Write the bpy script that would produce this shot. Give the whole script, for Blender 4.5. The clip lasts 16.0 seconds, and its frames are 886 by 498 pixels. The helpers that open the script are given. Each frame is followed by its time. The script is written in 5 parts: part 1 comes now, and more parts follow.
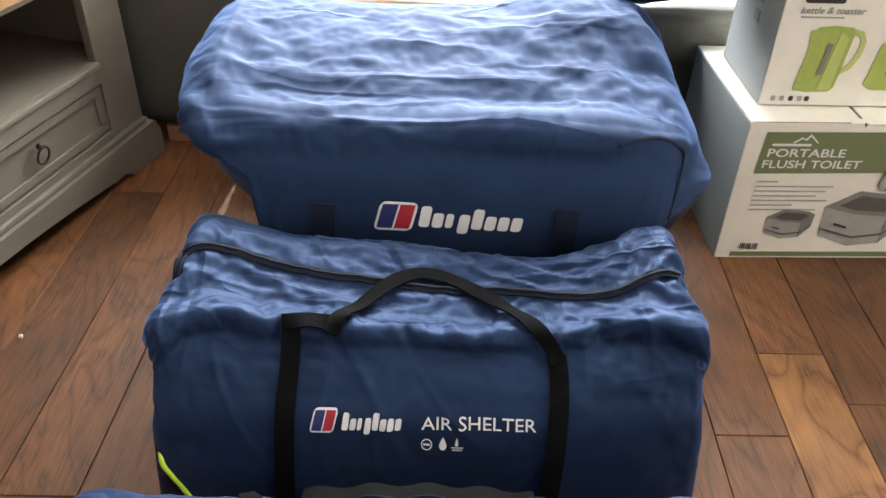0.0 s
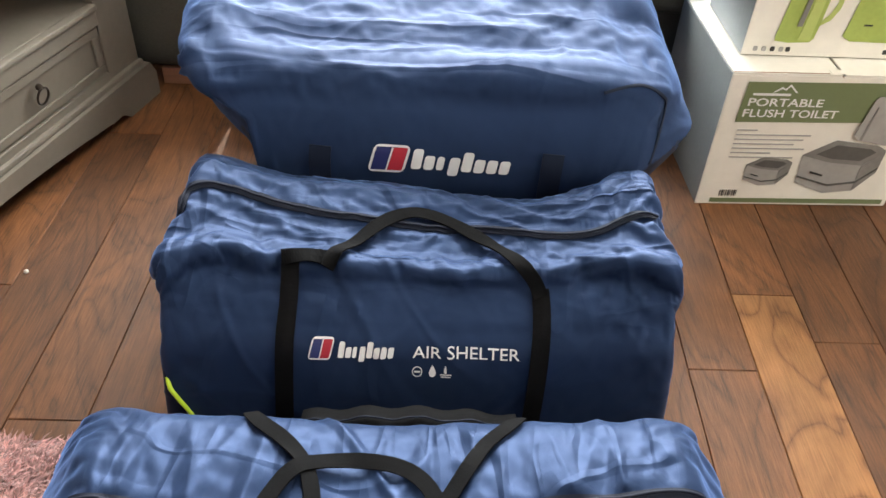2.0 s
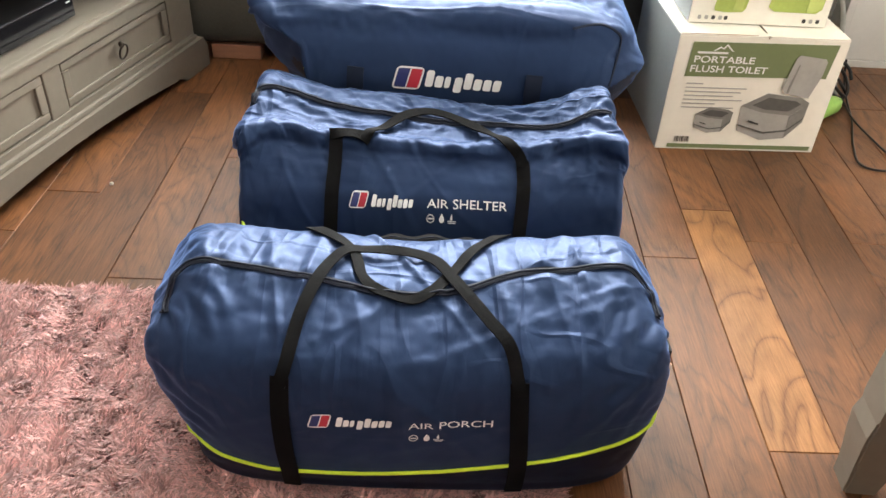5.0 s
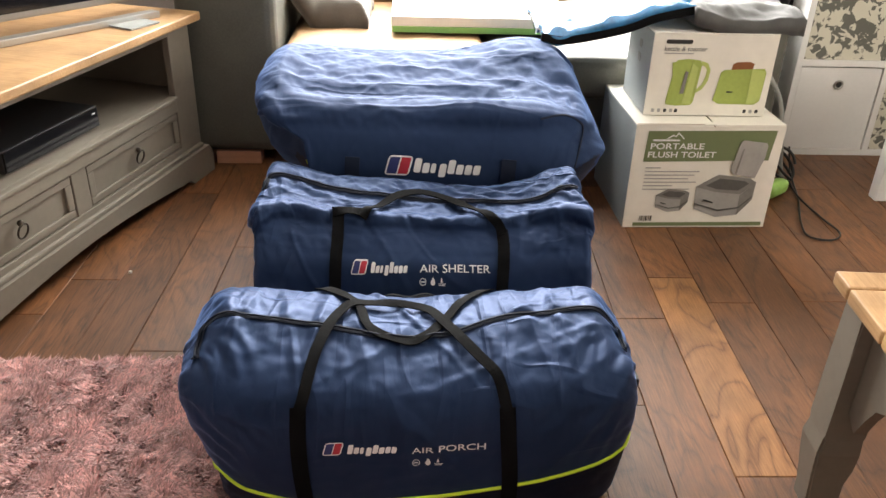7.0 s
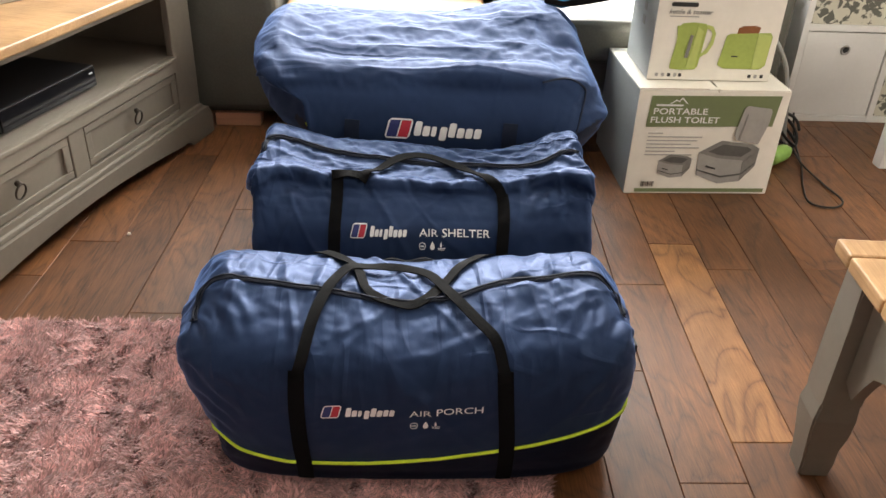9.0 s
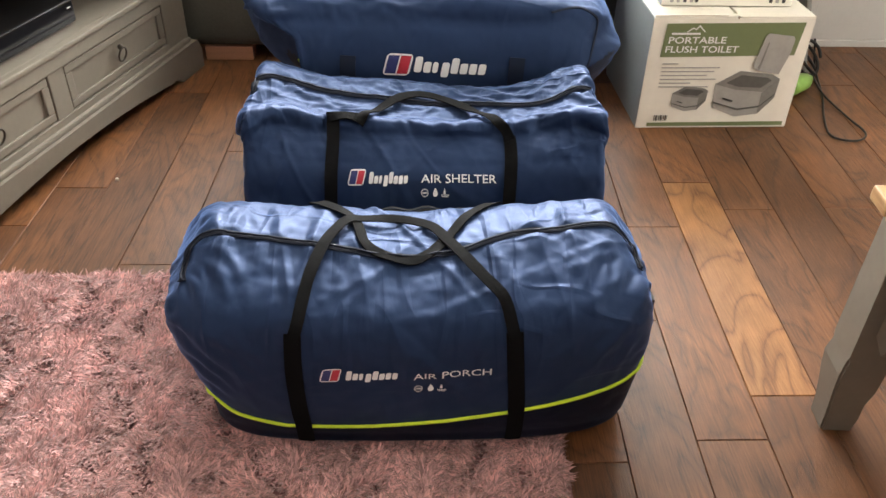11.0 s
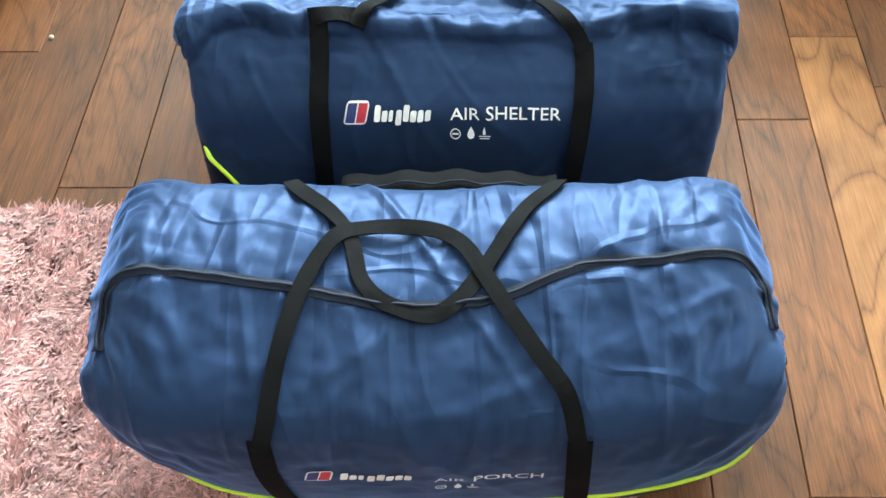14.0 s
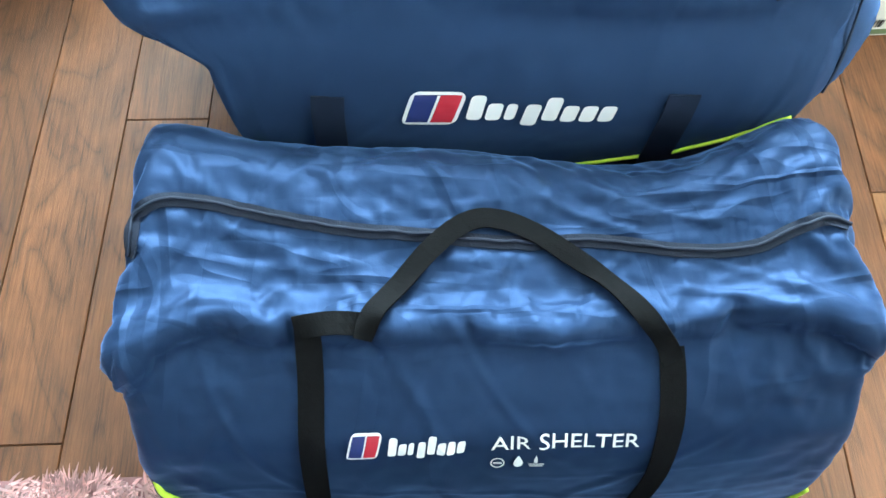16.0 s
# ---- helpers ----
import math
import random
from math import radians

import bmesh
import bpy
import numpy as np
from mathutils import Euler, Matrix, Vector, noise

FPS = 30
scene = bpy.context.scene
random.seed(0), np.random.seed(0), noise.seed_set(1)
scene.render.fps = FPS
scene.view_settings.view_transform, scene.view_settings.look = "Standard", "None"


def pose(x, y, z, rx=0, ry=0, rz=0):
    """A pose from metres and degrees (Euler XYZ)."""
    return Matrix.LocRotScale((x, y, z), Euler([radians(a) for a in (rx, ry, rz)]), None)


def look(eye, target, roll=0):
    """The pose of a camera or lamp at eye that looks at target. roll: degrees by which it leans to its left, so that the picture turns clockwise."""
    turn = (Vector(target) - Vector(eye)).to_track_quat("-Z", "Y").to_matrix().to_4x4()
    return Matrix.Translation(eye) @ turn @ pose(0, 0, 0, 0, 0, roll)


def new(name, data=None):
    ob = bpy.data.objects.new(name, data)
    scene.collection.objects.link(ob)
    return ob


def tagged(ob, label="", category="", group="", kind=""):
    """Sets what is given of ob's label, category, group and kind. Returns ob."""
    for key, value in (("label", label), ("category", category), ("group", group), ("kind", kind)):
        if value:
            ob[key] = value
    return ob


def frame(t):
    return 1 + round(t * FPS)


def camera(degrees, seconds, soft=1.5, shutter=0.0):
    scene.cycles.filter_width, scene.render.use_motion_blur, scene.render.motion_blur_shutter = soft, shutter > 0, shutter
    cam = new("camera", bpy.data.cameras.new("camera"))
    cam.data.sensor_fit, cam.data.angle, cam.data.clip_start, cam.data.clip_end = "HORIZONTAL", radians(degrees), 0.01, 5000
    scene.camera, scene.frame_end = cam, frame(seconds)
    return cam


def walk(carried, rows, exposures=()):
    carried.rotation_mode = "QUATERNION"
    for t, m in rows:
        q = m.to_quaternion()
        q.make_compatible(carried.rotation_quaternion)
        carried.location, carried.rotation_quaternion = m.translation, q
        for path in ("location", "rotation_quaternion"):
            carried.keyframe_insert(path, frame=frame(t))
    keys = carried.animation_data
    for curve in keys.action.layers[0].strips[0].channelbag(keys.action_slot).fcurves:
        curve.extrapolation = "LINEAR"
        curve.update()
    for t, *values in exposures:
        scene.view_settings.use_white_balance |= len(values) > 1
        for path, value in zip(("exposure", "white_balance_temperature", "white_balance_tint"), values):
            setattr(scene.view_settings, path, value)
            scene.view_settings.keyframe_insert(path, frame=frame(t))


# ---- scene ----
cam = camera(57.0, 16.0)
PATH = [
    (0, (-0.025, 0.0, 1.042), (0.001, 1.606, -0.151), 1.8),
    (0.5, (-0.032, -0.036, 1.051), (0.021, 1.534, -0.188), 3.3),
    (1, (-0.038, -0.053, 1.054), (0.031, 1.491, -0.216), 3.5),
    (1.5, (-0.032, -0.057, 1.062), (0.029, 1.478, -0.218), 3.1),
    (2, (-0.028, -0.056, 1.07), (0.028, 1.471, -0.221), 3.1),
    (2.5, (-0.025, -0.068, 1.07), (0.022, 1.45, -0.231), 2.7),
    (3, (-0.026, -0.103, 1.057), (-0.005, 1.378, -0.287), 2.6),
    (3.5, (-0.028, -0.154, 1.044), (-0.027, 1.265, -0.366), 2.5),
    (5.8, (-0.054, -0.714, 1.08), (0.034, 0.991, 0.038), 3.4),
    (6, (-0.056, -0.739, 1.081), (0.031, 0.98, 0.063), 3.1),
    (6.5, (-0.062, -0.755, 1.085), (0.017, 0.992, 0.113), 2.2),
    (7, (-0.06, -0.751, 1.087), (0.028, 1.004, 0.133), 1.9),
    (7.5, (-0.059, -0.75, 1.091), (0.029, 1.004, 0.133), 1.6),
    (8, (-0.055, -0.745, 1.092), (0.028, 0.999, 0.117), 1.1),
    (8.5, (-0.056, -0.745, 1.085), (0.031, 0.981, 0.078), 1.7),
    (9, (-0.057, -0.744, 1.083), (0.03, 0.968, 0.053), 2.4),
    (9.2, (-0.061, -0.744, 1.084), (0.028, 0.964, 0.047), 2.4),
    (11.3, (-0.054, -0.588, 1.066), (0.025, 0.981, -0.172), 1.7),
    (11.5, (-0.064, -0.541, 1.074), (0.018, 0.992, -0.209), 1.9),
    (12, (-0.077, -0.422, 1.08), (-0.012, 1.031, -0.293), 0.1),
    (12.5, (-0.076, -0.324, 1.079), (-0.029, 1.028, -0.394), -1.3),
    (13, (-0.058, -0.213, 1.063), (-0.039, 1.003, -0.525), -2.4),
    (13.5, (-0.036, -0.111, 1.072), (-0.041, 1.014, -0.582), -1.8),
    (14, (-0.025, -0.023, 1.066), (-0.059, 1.036, -0.63), -1.5),
    (14.5, (-0.044, 0.052, 1.055), (-0.081, 1.075, -0.664), -1.5),
    (15, (-0.078, 0.198, 1.042), (-0.094, 1.242, -0.664), -1.0),
    (15.5, (-0.084, 0.396, 1.061), (-0.105, 1.331, -0.707), -2.9),
    (16, (-0.106, 0.518, 1.043), (-0.03, 1.386, -0.757), 3.3),
]
EXPOSURES = [(0, 0.64, 6600, 6), (1, 0.8, 6700, 6), (2.5, 0.92, 6700, 4), (3.5, 1.16, 6600, 0), (6, 0.83, 7000, 8), (7.2, 0.5, 7000, 8), (9, 0.52, 7000, 8), (11.5, 0.92, 6900, 6), (12.5, 1.16, 6750, -1), (13.5, 1.42, 6000, -5), (14, 1.45, 5950, -8), (15, 1.58, 5400, -13), (16, 1.77, 5350, -12)]
walk(cam, [(t, look(eye, target, roll)) for t, eye, target, roll in PATH], EXPOSURES)

# ---- world, sun, lamps, exposure ----
world = bpy.data.worlds.new("sky")
scene.world = world
world.use_nodes = True
wn = world.node_tree.nodes
sky = wn.new("ShaderNodeTexSky")
sky.sky_type, sky.sun_disc = "NISHITA", False
sky.sun_elevation, sky.sun_rotation = radians(52), radians(8)
world.node_tree.links.new(sky.outputs["Color"], wn["Background"].inputs["Color"])
wn["Background"].inputs["Strength"].default_value = 0.12

sun = new("sun", bpy.data.lights.new("sun", "SUN"))
sun.data.energy, sun.data.angle, sun.data.color = 1.8, radians(0.6), (1.0, 0.95, 0.87)
sun.matrix_world = look((0.5, 4.0, 4.6), (0.2, 1.0, 0.75))

window_light = new("window_light", bpy.data.lights.new("window_light", "AREA"))
window_light.data.shape, window_light.data.size, window_light.data.size_y = "RECTANGLE", 1.85, 1.3
window_light.data.energy, window_light.data.color = 170.0, (0.96, 0.97, 1.0)
window_light.matrix_world = look((0.22, 2.93, 1.42), (0.22, 1.0, 0.55))

# fill light added from the east for the cartons, with an assumed window
fill_light = new("fill_light", bpy.data.lights.new("fill_light", "AREA"))
fill_light.data.shape, fill_light.data.size, fill_light.data.size_y = "RECTANGLE", 1.5, 1.1
fill_light.data.energy, fill_light.data.color = 22.0, (1.0, 0.93, 0.84)
fill_light.matrix_world = look((2.62, 0.15, 1.45), (0.8, 1.2, 0.25))


# ---- materials ----
def nodes_of(name):
    m = bpy.data.materials.new(name)
    m.use_nodes = True
    nt = m.node_tree
    return m, nt, nt.nodes["Principled BSDF"]


def add(nt, kind, **values):
    n = nt.nodes.new(kind)
    for k, v in values.items():
        n.inputs[k.replace("_", " ")].default_value = v
    return n


def ramp(nt, fac, stops):
    r = nt.nodes.new("ShaderNodeValToRGB")
    while len(r.color_ramp.elements) < len(stops):
        r.color_ramp.elements.new(0.5)
    for e, (p, c) in zip(r.color_ramp.elements, stops):
        e.position, e.color = p, (*c, 1.0)
    nt.links.new(fac, r.inputs["Fac"])
    return r.outputs["Color"]


def surface(name, base, rough=0.6, metal=0.0, vary=0.15, coarse=6.0, fine=90.0, bump=0.15, spec=0.5, stretch=(1, 1, 1), sheen=0.0, coat=0.0):
    """A plain painted, woven or moulded surface with variation at two scales and a fine relief."""
    m, nt, b = nodes_of(name)
    tc = nt.nodes.new("ShaderNodeTexCoord")
    mp = nt.nodes.new("ShaderNodeMapping")
    mp.inputs["Scale"].default_value = stretch
    nt.links.new(tc.outputs["Object"], mp.inputs["Vector"])
    n1, n2 = add(nt, "ShaderNodeTexNoise", Scale=coarse, Detail=4.0), add(nt, "ShaderNodeTexNoise", Scale=fine, Detail=3.0)
    for n in (n1, n2):
        nt.links.new(mp.outputs["Vector"], n.inputs["Vector"])
    mix = nt.nodes.new("ShaderNodeMath")
    mix.operation, mix.inputs[1].default_value = "MULTIPLY_ADD", 0.65
    nt.links.new(n1.outputs["Fac"], mix.inputs[0])
    half = nt.nodes.new("ShaderNodeMath")
    half.operation, half.inputs[1].default_value = "MULTIPLY", 0.35
    nt.links.new(n2.outputs["Fac"], half.inputs[0])
    nt.links.new(half.outputs[0], mix.inputs[2])
    lo, hi = [c * (1 - vary) for c in base], [min(1, c * (1 + vary)) for c in base]
    nt.links.new(ramp(nt, mix.outputs[0], [(0.3, lo), (0.7, hi)]), b.inputs["Base Color"])
    b.inputs["Roughness"].default_value, b.inputs["Metallic"].default_value = rough, metal
    b.inputs["Specular IOR Level"].default_value = spec
    b.inputs["Sheen Weight"].default_value = sheen
    b.inputs["Coat Weight"].default_value = coat
    if bump:
        bp = add(nt, "ShaderNodeBump", Strength=bump, Distance=0.002)
        nt.links.new(mix.outputs[0], bp.inputs["Height"])
        nt.links.new(bp.outputs["Normal"], b.inputs["Normal"])
    return m


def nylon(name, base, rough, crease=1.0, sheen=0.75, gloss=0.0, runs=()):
    """Thin coated nylon: small creases and a soft sheen on a fine weave."""
    m, nt, b = nodes_of(name)
    tc = nt.nodes.new("ShaderNodeTexCoord")
    warp = add(nt, "ShaderNodeTexNoise", Scale=7.0, Detail=2.0)
    nt.links.new(tc.outputs["Object"], warp.inputs["Vector"])
    mixv = nt.nodes.new("ShaderNodeMix")
    mixv.data_type = "VECTOR"
    mixv.inputs["Factor"].default_value = 0.22
    nt.links.new(tc.outputs["Object"], mixv.inputs[4])
    nt.links.new(warp.outputs["Color"], mixv.inputs[5])
    c1 = nt.nodes.new("ShaderNodeTexVoronoi")
    c1.feature = "DISTANCE_TO_EDGE"
    c1.inputs["Scale"].default_value = 13.0
    nt.links.new(mixv.outputs[1], c1.inputs["Vector"])
    n1 = add(nt, "ShaderNodeTexNoise", Scale=17.0, Detail=5.0, Roughness=0.55, Distortion=0.9)
    n2 = add(nt, "ShaderNodeTexNoise", Scale=1400.0, Detail=1.0)
    for n in (n1, n2):
        nt.links.new(tc.outputs["Object"], n.inputs["Vector"])
    rim = nt.nodes.new("ShaderNodeMapRange")
    rim.inputs["From Max"].default_value = 0.16
    nt.links.new(c1.outputs["Distance"], rim.inputs["Value"])
    b1 = add(nt, "ShaderNodeBump", Strength=0.24 * crease, Distance=0.004)
    nt.links.new(n1.outputs["Fac"], b1.inputs["Height"])
    b2 = add(nt, "ShaderNodeBump", Strength=0.16 * crease, Distance=0.002)
    nt.links.new(rim.outputs["Result"], b2.inputs["Height"])
    nt.links.new(b1.outputs["Normal"], b2.inputs["Normal"])
    b3 = add(nt, "ShaderNodeBump", Strength=0.12, Distance=0.0006)
    nt.links.new(n2.outputs["Fac"], b3.inputs["Height"])
    last = b2.outputs["Normal"]
    for turn, scale, width, depth, z0, z1 in runs:
        mp = nt.nodes.new("ShaderNodeMapping")
        mp.inputs["Rotation"].default_value, mp.inputs["Scale"].default_value = [radians(a) for a in turn], scale
        nt.links.new(tc.outputs["Object"], mp.inputs["Vector"])
        line = add(nt, "ShaderNodeTexNoise", Scale=1.0, Detail=1.0, Roughness=0.4, Distortion=0.25)
        gate = add(nt, "ShaderNodeTexNoise", Scale=0.7, Detail=0.0)
        nt.links.new(mp.outputs["Vector"], line.inputs["Vector"])
        nt.links.new(mp.outputs["Vector"], gate.inputs["Vector"])
        off = nt.nodes.new("ShaderNodeMath")
        off.operation, off.inputs[1].default_value = "SUBTRACT", 0.5
        size = nt.nodes.new("ShaderNodeMath")
        size.operation = "ABSOLUTE"
        tent = nt.nodes.new("ShaderNodeMapRange")
        tent.inputs["From Max"].default_value, tent.inputs["To Min"].default_value, tent.inputs["To Max"].default_value = width, 1.0, 0.0
        some = nt.nodes.new("ShaderNodeMapRange")
        some.inputs["From Min"].default_value, some.inputs["From Max"].default_value = 0.47, 0.66
        where, tall, reach = nt.nodes.new("ShaderNodeSeparateXYZ"), nt.nodes.new("ShaderNodeMapRange"), nt.nodes.new("ShaderNodeMath")
        tall.inputs["From Min"].default_value, tall.inputs["From Max"].default_value, reach.operation = z0, z1, "MULTIPLY"
        nt.links.new(tc.outputs["Object"], where.inputs[0])
        nt.links.new(where.outputs["Z"], tall.inputs["Value"])
        nt.links.new(tall.outputs["Result"], reach.inputs[0])
        nt.links.new(some.outputs["Result"], reach.inputs[1])
        high = nt.nodes.new("ShaderNodeMath")
        high.operation = "MULTIPLY"
        nt.links.new(line.outputs["Fac"], off.inputs[0])
        nt.links.new(off.outputs[0], size.inputs[0])
        nt.links.new(size.outputs[0], tent.inputs["Value"])
        nt.links.new(gate.outputs["Fac"], some.inputs["Value"])
        nt.links.new(tent.outputs["Result"], high.inputs[0])
        nt.links.new(reach.outputs[0], high.inputs[1])
        fold = add(nt, "ShaderNodeBump", Strength=1.0, Distance=depth)
        nt.links.new(high.outputs[0], fold.inputs["Height"])
        nt.links.new(last, fold.inputs["Normal"])
        last = fold.outputs["Normal"]
    nt.links.new(last, b3.inputs["Normal"])
    nt.links.new(b3.outputs["Normal"], b.inputs["Normal"])
    dust = add(nt, "ShaderNodeTexNoise", Scale=4.0, Detail=6.0)
    nt.links.new(tc.outputs["Object"], dust.inputs["Vector"])
    nt.links.new(ramp(nt, dust.outputs["Fac"], [(0.3, [c * 0.85 for c in base]), (0.75, [c * 1.15 for c in base])]), b.inputs["Base Color"])
    b.inputs["Roughness"].default_value = rough
    b.inputs["Specular IOR Level"].default_value = 0.36
    b.inputs["Specular Tint"].default_value = (0.27, 0.47, 1.0, 1.0)
    b.inputs["Sheen Weight"].default_value, b.inputs["Sheen Roughness"].default_value = sheen, 0.38
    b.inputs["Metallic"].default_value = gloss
    b.inputs["Sheen Tint"].default_value = (0.27, 0.47, 1.0, 1.0)
    return m


def timber(name, dark, light, across=24.0, along=1.1, rough=0.4, per_piece=0.42, relief=0.25, figure=0.1):
    """Sawn and oiled wood: distorted growth lines along local y, pores, and a tone of its own for each piece."""
    m, nt, b = nodes_of(name)
    tc, info = nt.nodes.new("ShaderNodeTexCoord"), nt.nodes.new("ShaderNodeObjectInfo")
    shift = nt.nodes.new("ShaderNodeVectorMath")
    shift.operation = "MULTIPLY_ADD"
    nt.links.new(info.outputs["Random"], shift.inputs[0])
    shift.inputs[1].default_value = (3.7, 9.1, 5.3)
    nt.links.new(tc.outputs["Object"], shift.inputs[2])
    mp = nt.nodes.new("ShaderNodeMapping")
    mp.inputs["Scale"].default_value = (across * 0.5, along * 3.4, across * 0.5)
    nt.links.new(shift.outputs[0], mp.inputs["Vector"])
    big = add(nt, "ShaderNodeTexNoise", Scale=0.42, Detail=3.0, Roughness=0.55, Distortion=0.7)
    nt.links.new(mp.outputs["Vector"], big.inputs["Vector"])
    lines = nt.nodes.new("ShaderNodeMath")
    lines.operation, lines.inputs[1].default_value = "MULTIPLY", 34.0
    nt.links.new(big.outputs["Fac"], lines.inputs[0])
    wave = nt.nodes.new("ShaderNodeMath")
    wave.operation = "SINE"
    nt.links.new(lines.outputs[0], wave.inputs[0])
    bare = nt.nodes.new("ShaderNodeMath")
    bare.operation = "ABSOLUTE"
    nt.links.new(wave.outputs[0], bare.inputs[0])
    ring = nt.nodes.new("ShaderNodeMath")
    ring.operation, ring.inputs[1].default_value = "POWER", 0.45
    nt.links.new(bare.outputs[0], ring.inputs[0])
    pores = add(nt, "ShaderNodeTexNoise", Scale=6.5, Detail=10.0, Roughness=0.8)
    mp2 = nt.nodes.new("ShaderNodeMapping")
    mp2.inputs["Scale"].default_value = (across * 2.2, along * 1.6, across * 2.2)
    nt.links.new(shift.outputs[0], mp2.inputs["Vector"])
    nt.links.new(mp2.outputs["Vector"], pores.inputs["Vector"])
    blend = nt.nodes.new("ShaderNodeMath")
    blend.operation, blend.inputs[1].default_value = "MULTIPLY_ADD", figure
    nt.links.new(ring.outputs[0], blend.inputs[0])
    nt.links.new(pores.outputs["Fac"], blend.inputs[2])
    col = ramp(nt, blend.outputs[0], [(0.29 + 0.45 * figure, dark), (0.69 + 0.9 * figure, light)])
    hsv = nt.nodes.new("ShaderNodeHueSaturation")
    tone = nt.nodes.new("ShaderNodeMapRange")
    tone.inputs["To Min"].default_value, tone.inputs["To Max"].default_value = 1 - per_piece, 1 + per_piece
    nt.links.new(info.outputs["Random"], tone.inputs["Value"])
    stain = add(nt, "ShaderNodeTexNoise", Scale=5.0, Detail=4.0, Roughness=0.6)
    nt.links.new(shift.outputs[0], stain.inputs["Vector"])
    worn = nt.nodes.new("ShaderNodeMapRange")
    worn.inputs["From Min"].default_value, worn.inputs["From Max"].default_value = 0.3, 0.7
    worn.inputs["To Min"].default_value, worn.inputs["To Max"].default_value = 0.72, 1.22
    nt.links.new(stain.outputs["Fac"], worn.inputs["Value"])
    both = nt.nodes.new("ShaderNodeMath")
    both.operation = "MULTIPLY"
    nt.links.new(tone.outputs["Result"], both.inputs[0])
    nt.links.new(worn.outputs["Result"], both.inputs[1])
    nt.links.new(both.outputs[0], hsv.inputs["Value"])
    nt.links.new(col, hsv.inputs["Color"])
    nt.links.new(hsv.outputs["Color"], b.inputs["Base Color"])
    rr = nt.nodes.new("ShaderNodeMapRange")
    rr.inputs["To Min"].default_value, rr.inputs["To Max"].default_value = rough + 0.12, rough - 0.08
    nt.links.new(pores.outputs["Fac"], rr.inputs["Value"])
    nt.links.new(rr.outputs["Result"], b.inputs["Roughness"])
    bp = add(nt, "ShaderNodeBump", Strength=relief, Distance=0.0015)
    nt.links.new(blend.outputs[0], bp.inputs["Height"])
    nt.links.new(bp.outputs["Normal"], b.inputs["Normal"])
    return m


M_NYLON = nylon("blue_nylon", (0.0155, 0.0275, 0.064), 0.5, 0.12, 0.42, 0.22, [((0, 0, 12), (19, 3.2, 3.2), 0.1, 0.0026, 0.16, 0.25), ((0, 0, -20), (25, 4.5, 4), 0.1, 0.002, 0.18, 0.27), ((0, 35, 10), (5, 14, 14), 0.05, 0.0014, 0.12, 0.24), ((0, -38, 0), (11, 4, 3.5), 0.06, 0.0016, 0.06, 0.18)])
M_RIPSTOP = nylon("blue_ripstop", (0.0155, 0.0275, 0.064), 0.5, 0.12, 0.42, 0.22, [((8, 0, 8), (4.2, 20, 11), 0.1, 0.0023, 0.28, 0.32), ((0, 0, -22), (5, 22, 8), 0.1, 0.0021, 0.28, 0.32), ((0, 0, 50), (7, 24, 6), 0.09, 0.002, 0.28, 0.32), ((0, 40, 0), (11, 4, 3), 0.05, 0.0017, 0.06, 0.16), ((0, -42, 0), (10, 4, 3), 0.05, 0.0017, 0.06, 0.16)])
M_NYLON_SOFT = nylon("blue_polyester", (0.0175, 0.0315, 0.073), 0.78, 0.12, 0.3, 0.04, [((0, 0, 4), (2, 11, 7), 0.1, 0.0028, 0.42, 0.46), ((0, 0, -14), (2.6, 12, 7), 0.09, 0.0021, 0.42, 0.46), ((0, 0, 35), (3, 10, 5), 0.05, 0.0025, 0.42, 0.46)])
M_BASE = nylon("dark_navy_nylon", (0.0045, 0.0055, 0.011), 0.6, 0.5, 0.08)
M_WEB = surface("black_webbing", (0.0045, 0.0045, 0.005), 0.85, spec=0.08, bump=0.5, fine=700, coarse=30)
M_NAVYWEB = surface("navy_webbing", (0.009, 0.015, 0.034), 0.7, spec=0.2, bump=0.5, fine=700, coarse=30)
M_ZIP = surface("dark_zip_tape", (0.012, 0.016, 0.03), 0.7, spec=0.2, bump=0.5, fine=500)
M_NEON = surface("neon_yellow_piping", (0.62, 0.85, 0.05), 0.5, vary=0.08)
M_PRINT = surface("white_print", (0.8, 0.8, 0.8), 0.55, vary=0.04, bump=0)
M_PRINT_RED = surface("red_print", (0.45, 0.02, 0.04), 0.5, vary=0.05, bump=0)
M_PRINT_BLUE = surface("blue_print", (0.02, 0.03, 0.14), 0.5, vary=0.05, bump=0)
M_FLOOR = timber("brown_oak_plank", (0.016, 0.0054, 0.0021), (0.24, 0.094, 0.032), rough=0.45, per_piece=0.3, relief=0.4, figure=0.18)
M_FLOOR_LIGHT = timber("pale_oak_plank", (0.085, 0.028, 0.009), (0.42, 0.195, 0.072), rough=0.42, per_piece=0.08, figure=0.32)
M_PINE = timber("waxed_pine", (0.33, 0.17, 0.07), (0.58, 0.37, 0.19), 14, 0.9, 0.4, 0.06, 0.12)
M_GREY = surface("grey_chalk_paint", (0.205, 0.178, 0.143), 0.5, vary=0.1, coarse=5, fine=60, bump=0.12, stretch=(1, 1, 1))
M_WALL = surface("taupe_wall_paint", (0.42, 0.38, 0.36), 0.85, vary=0.05, coarse=3, fine=200, bump=0.1)
M_CEIL = surface("white_ceiling_paint", (0.78, 0.77, 0.75), 0.9, vary=0.03, bump=0.08)
M_WHITE = surface("white_gloss_paint", (0.75, 0.75, 0.73), 0.4, vary=0.04, bump=0.06)
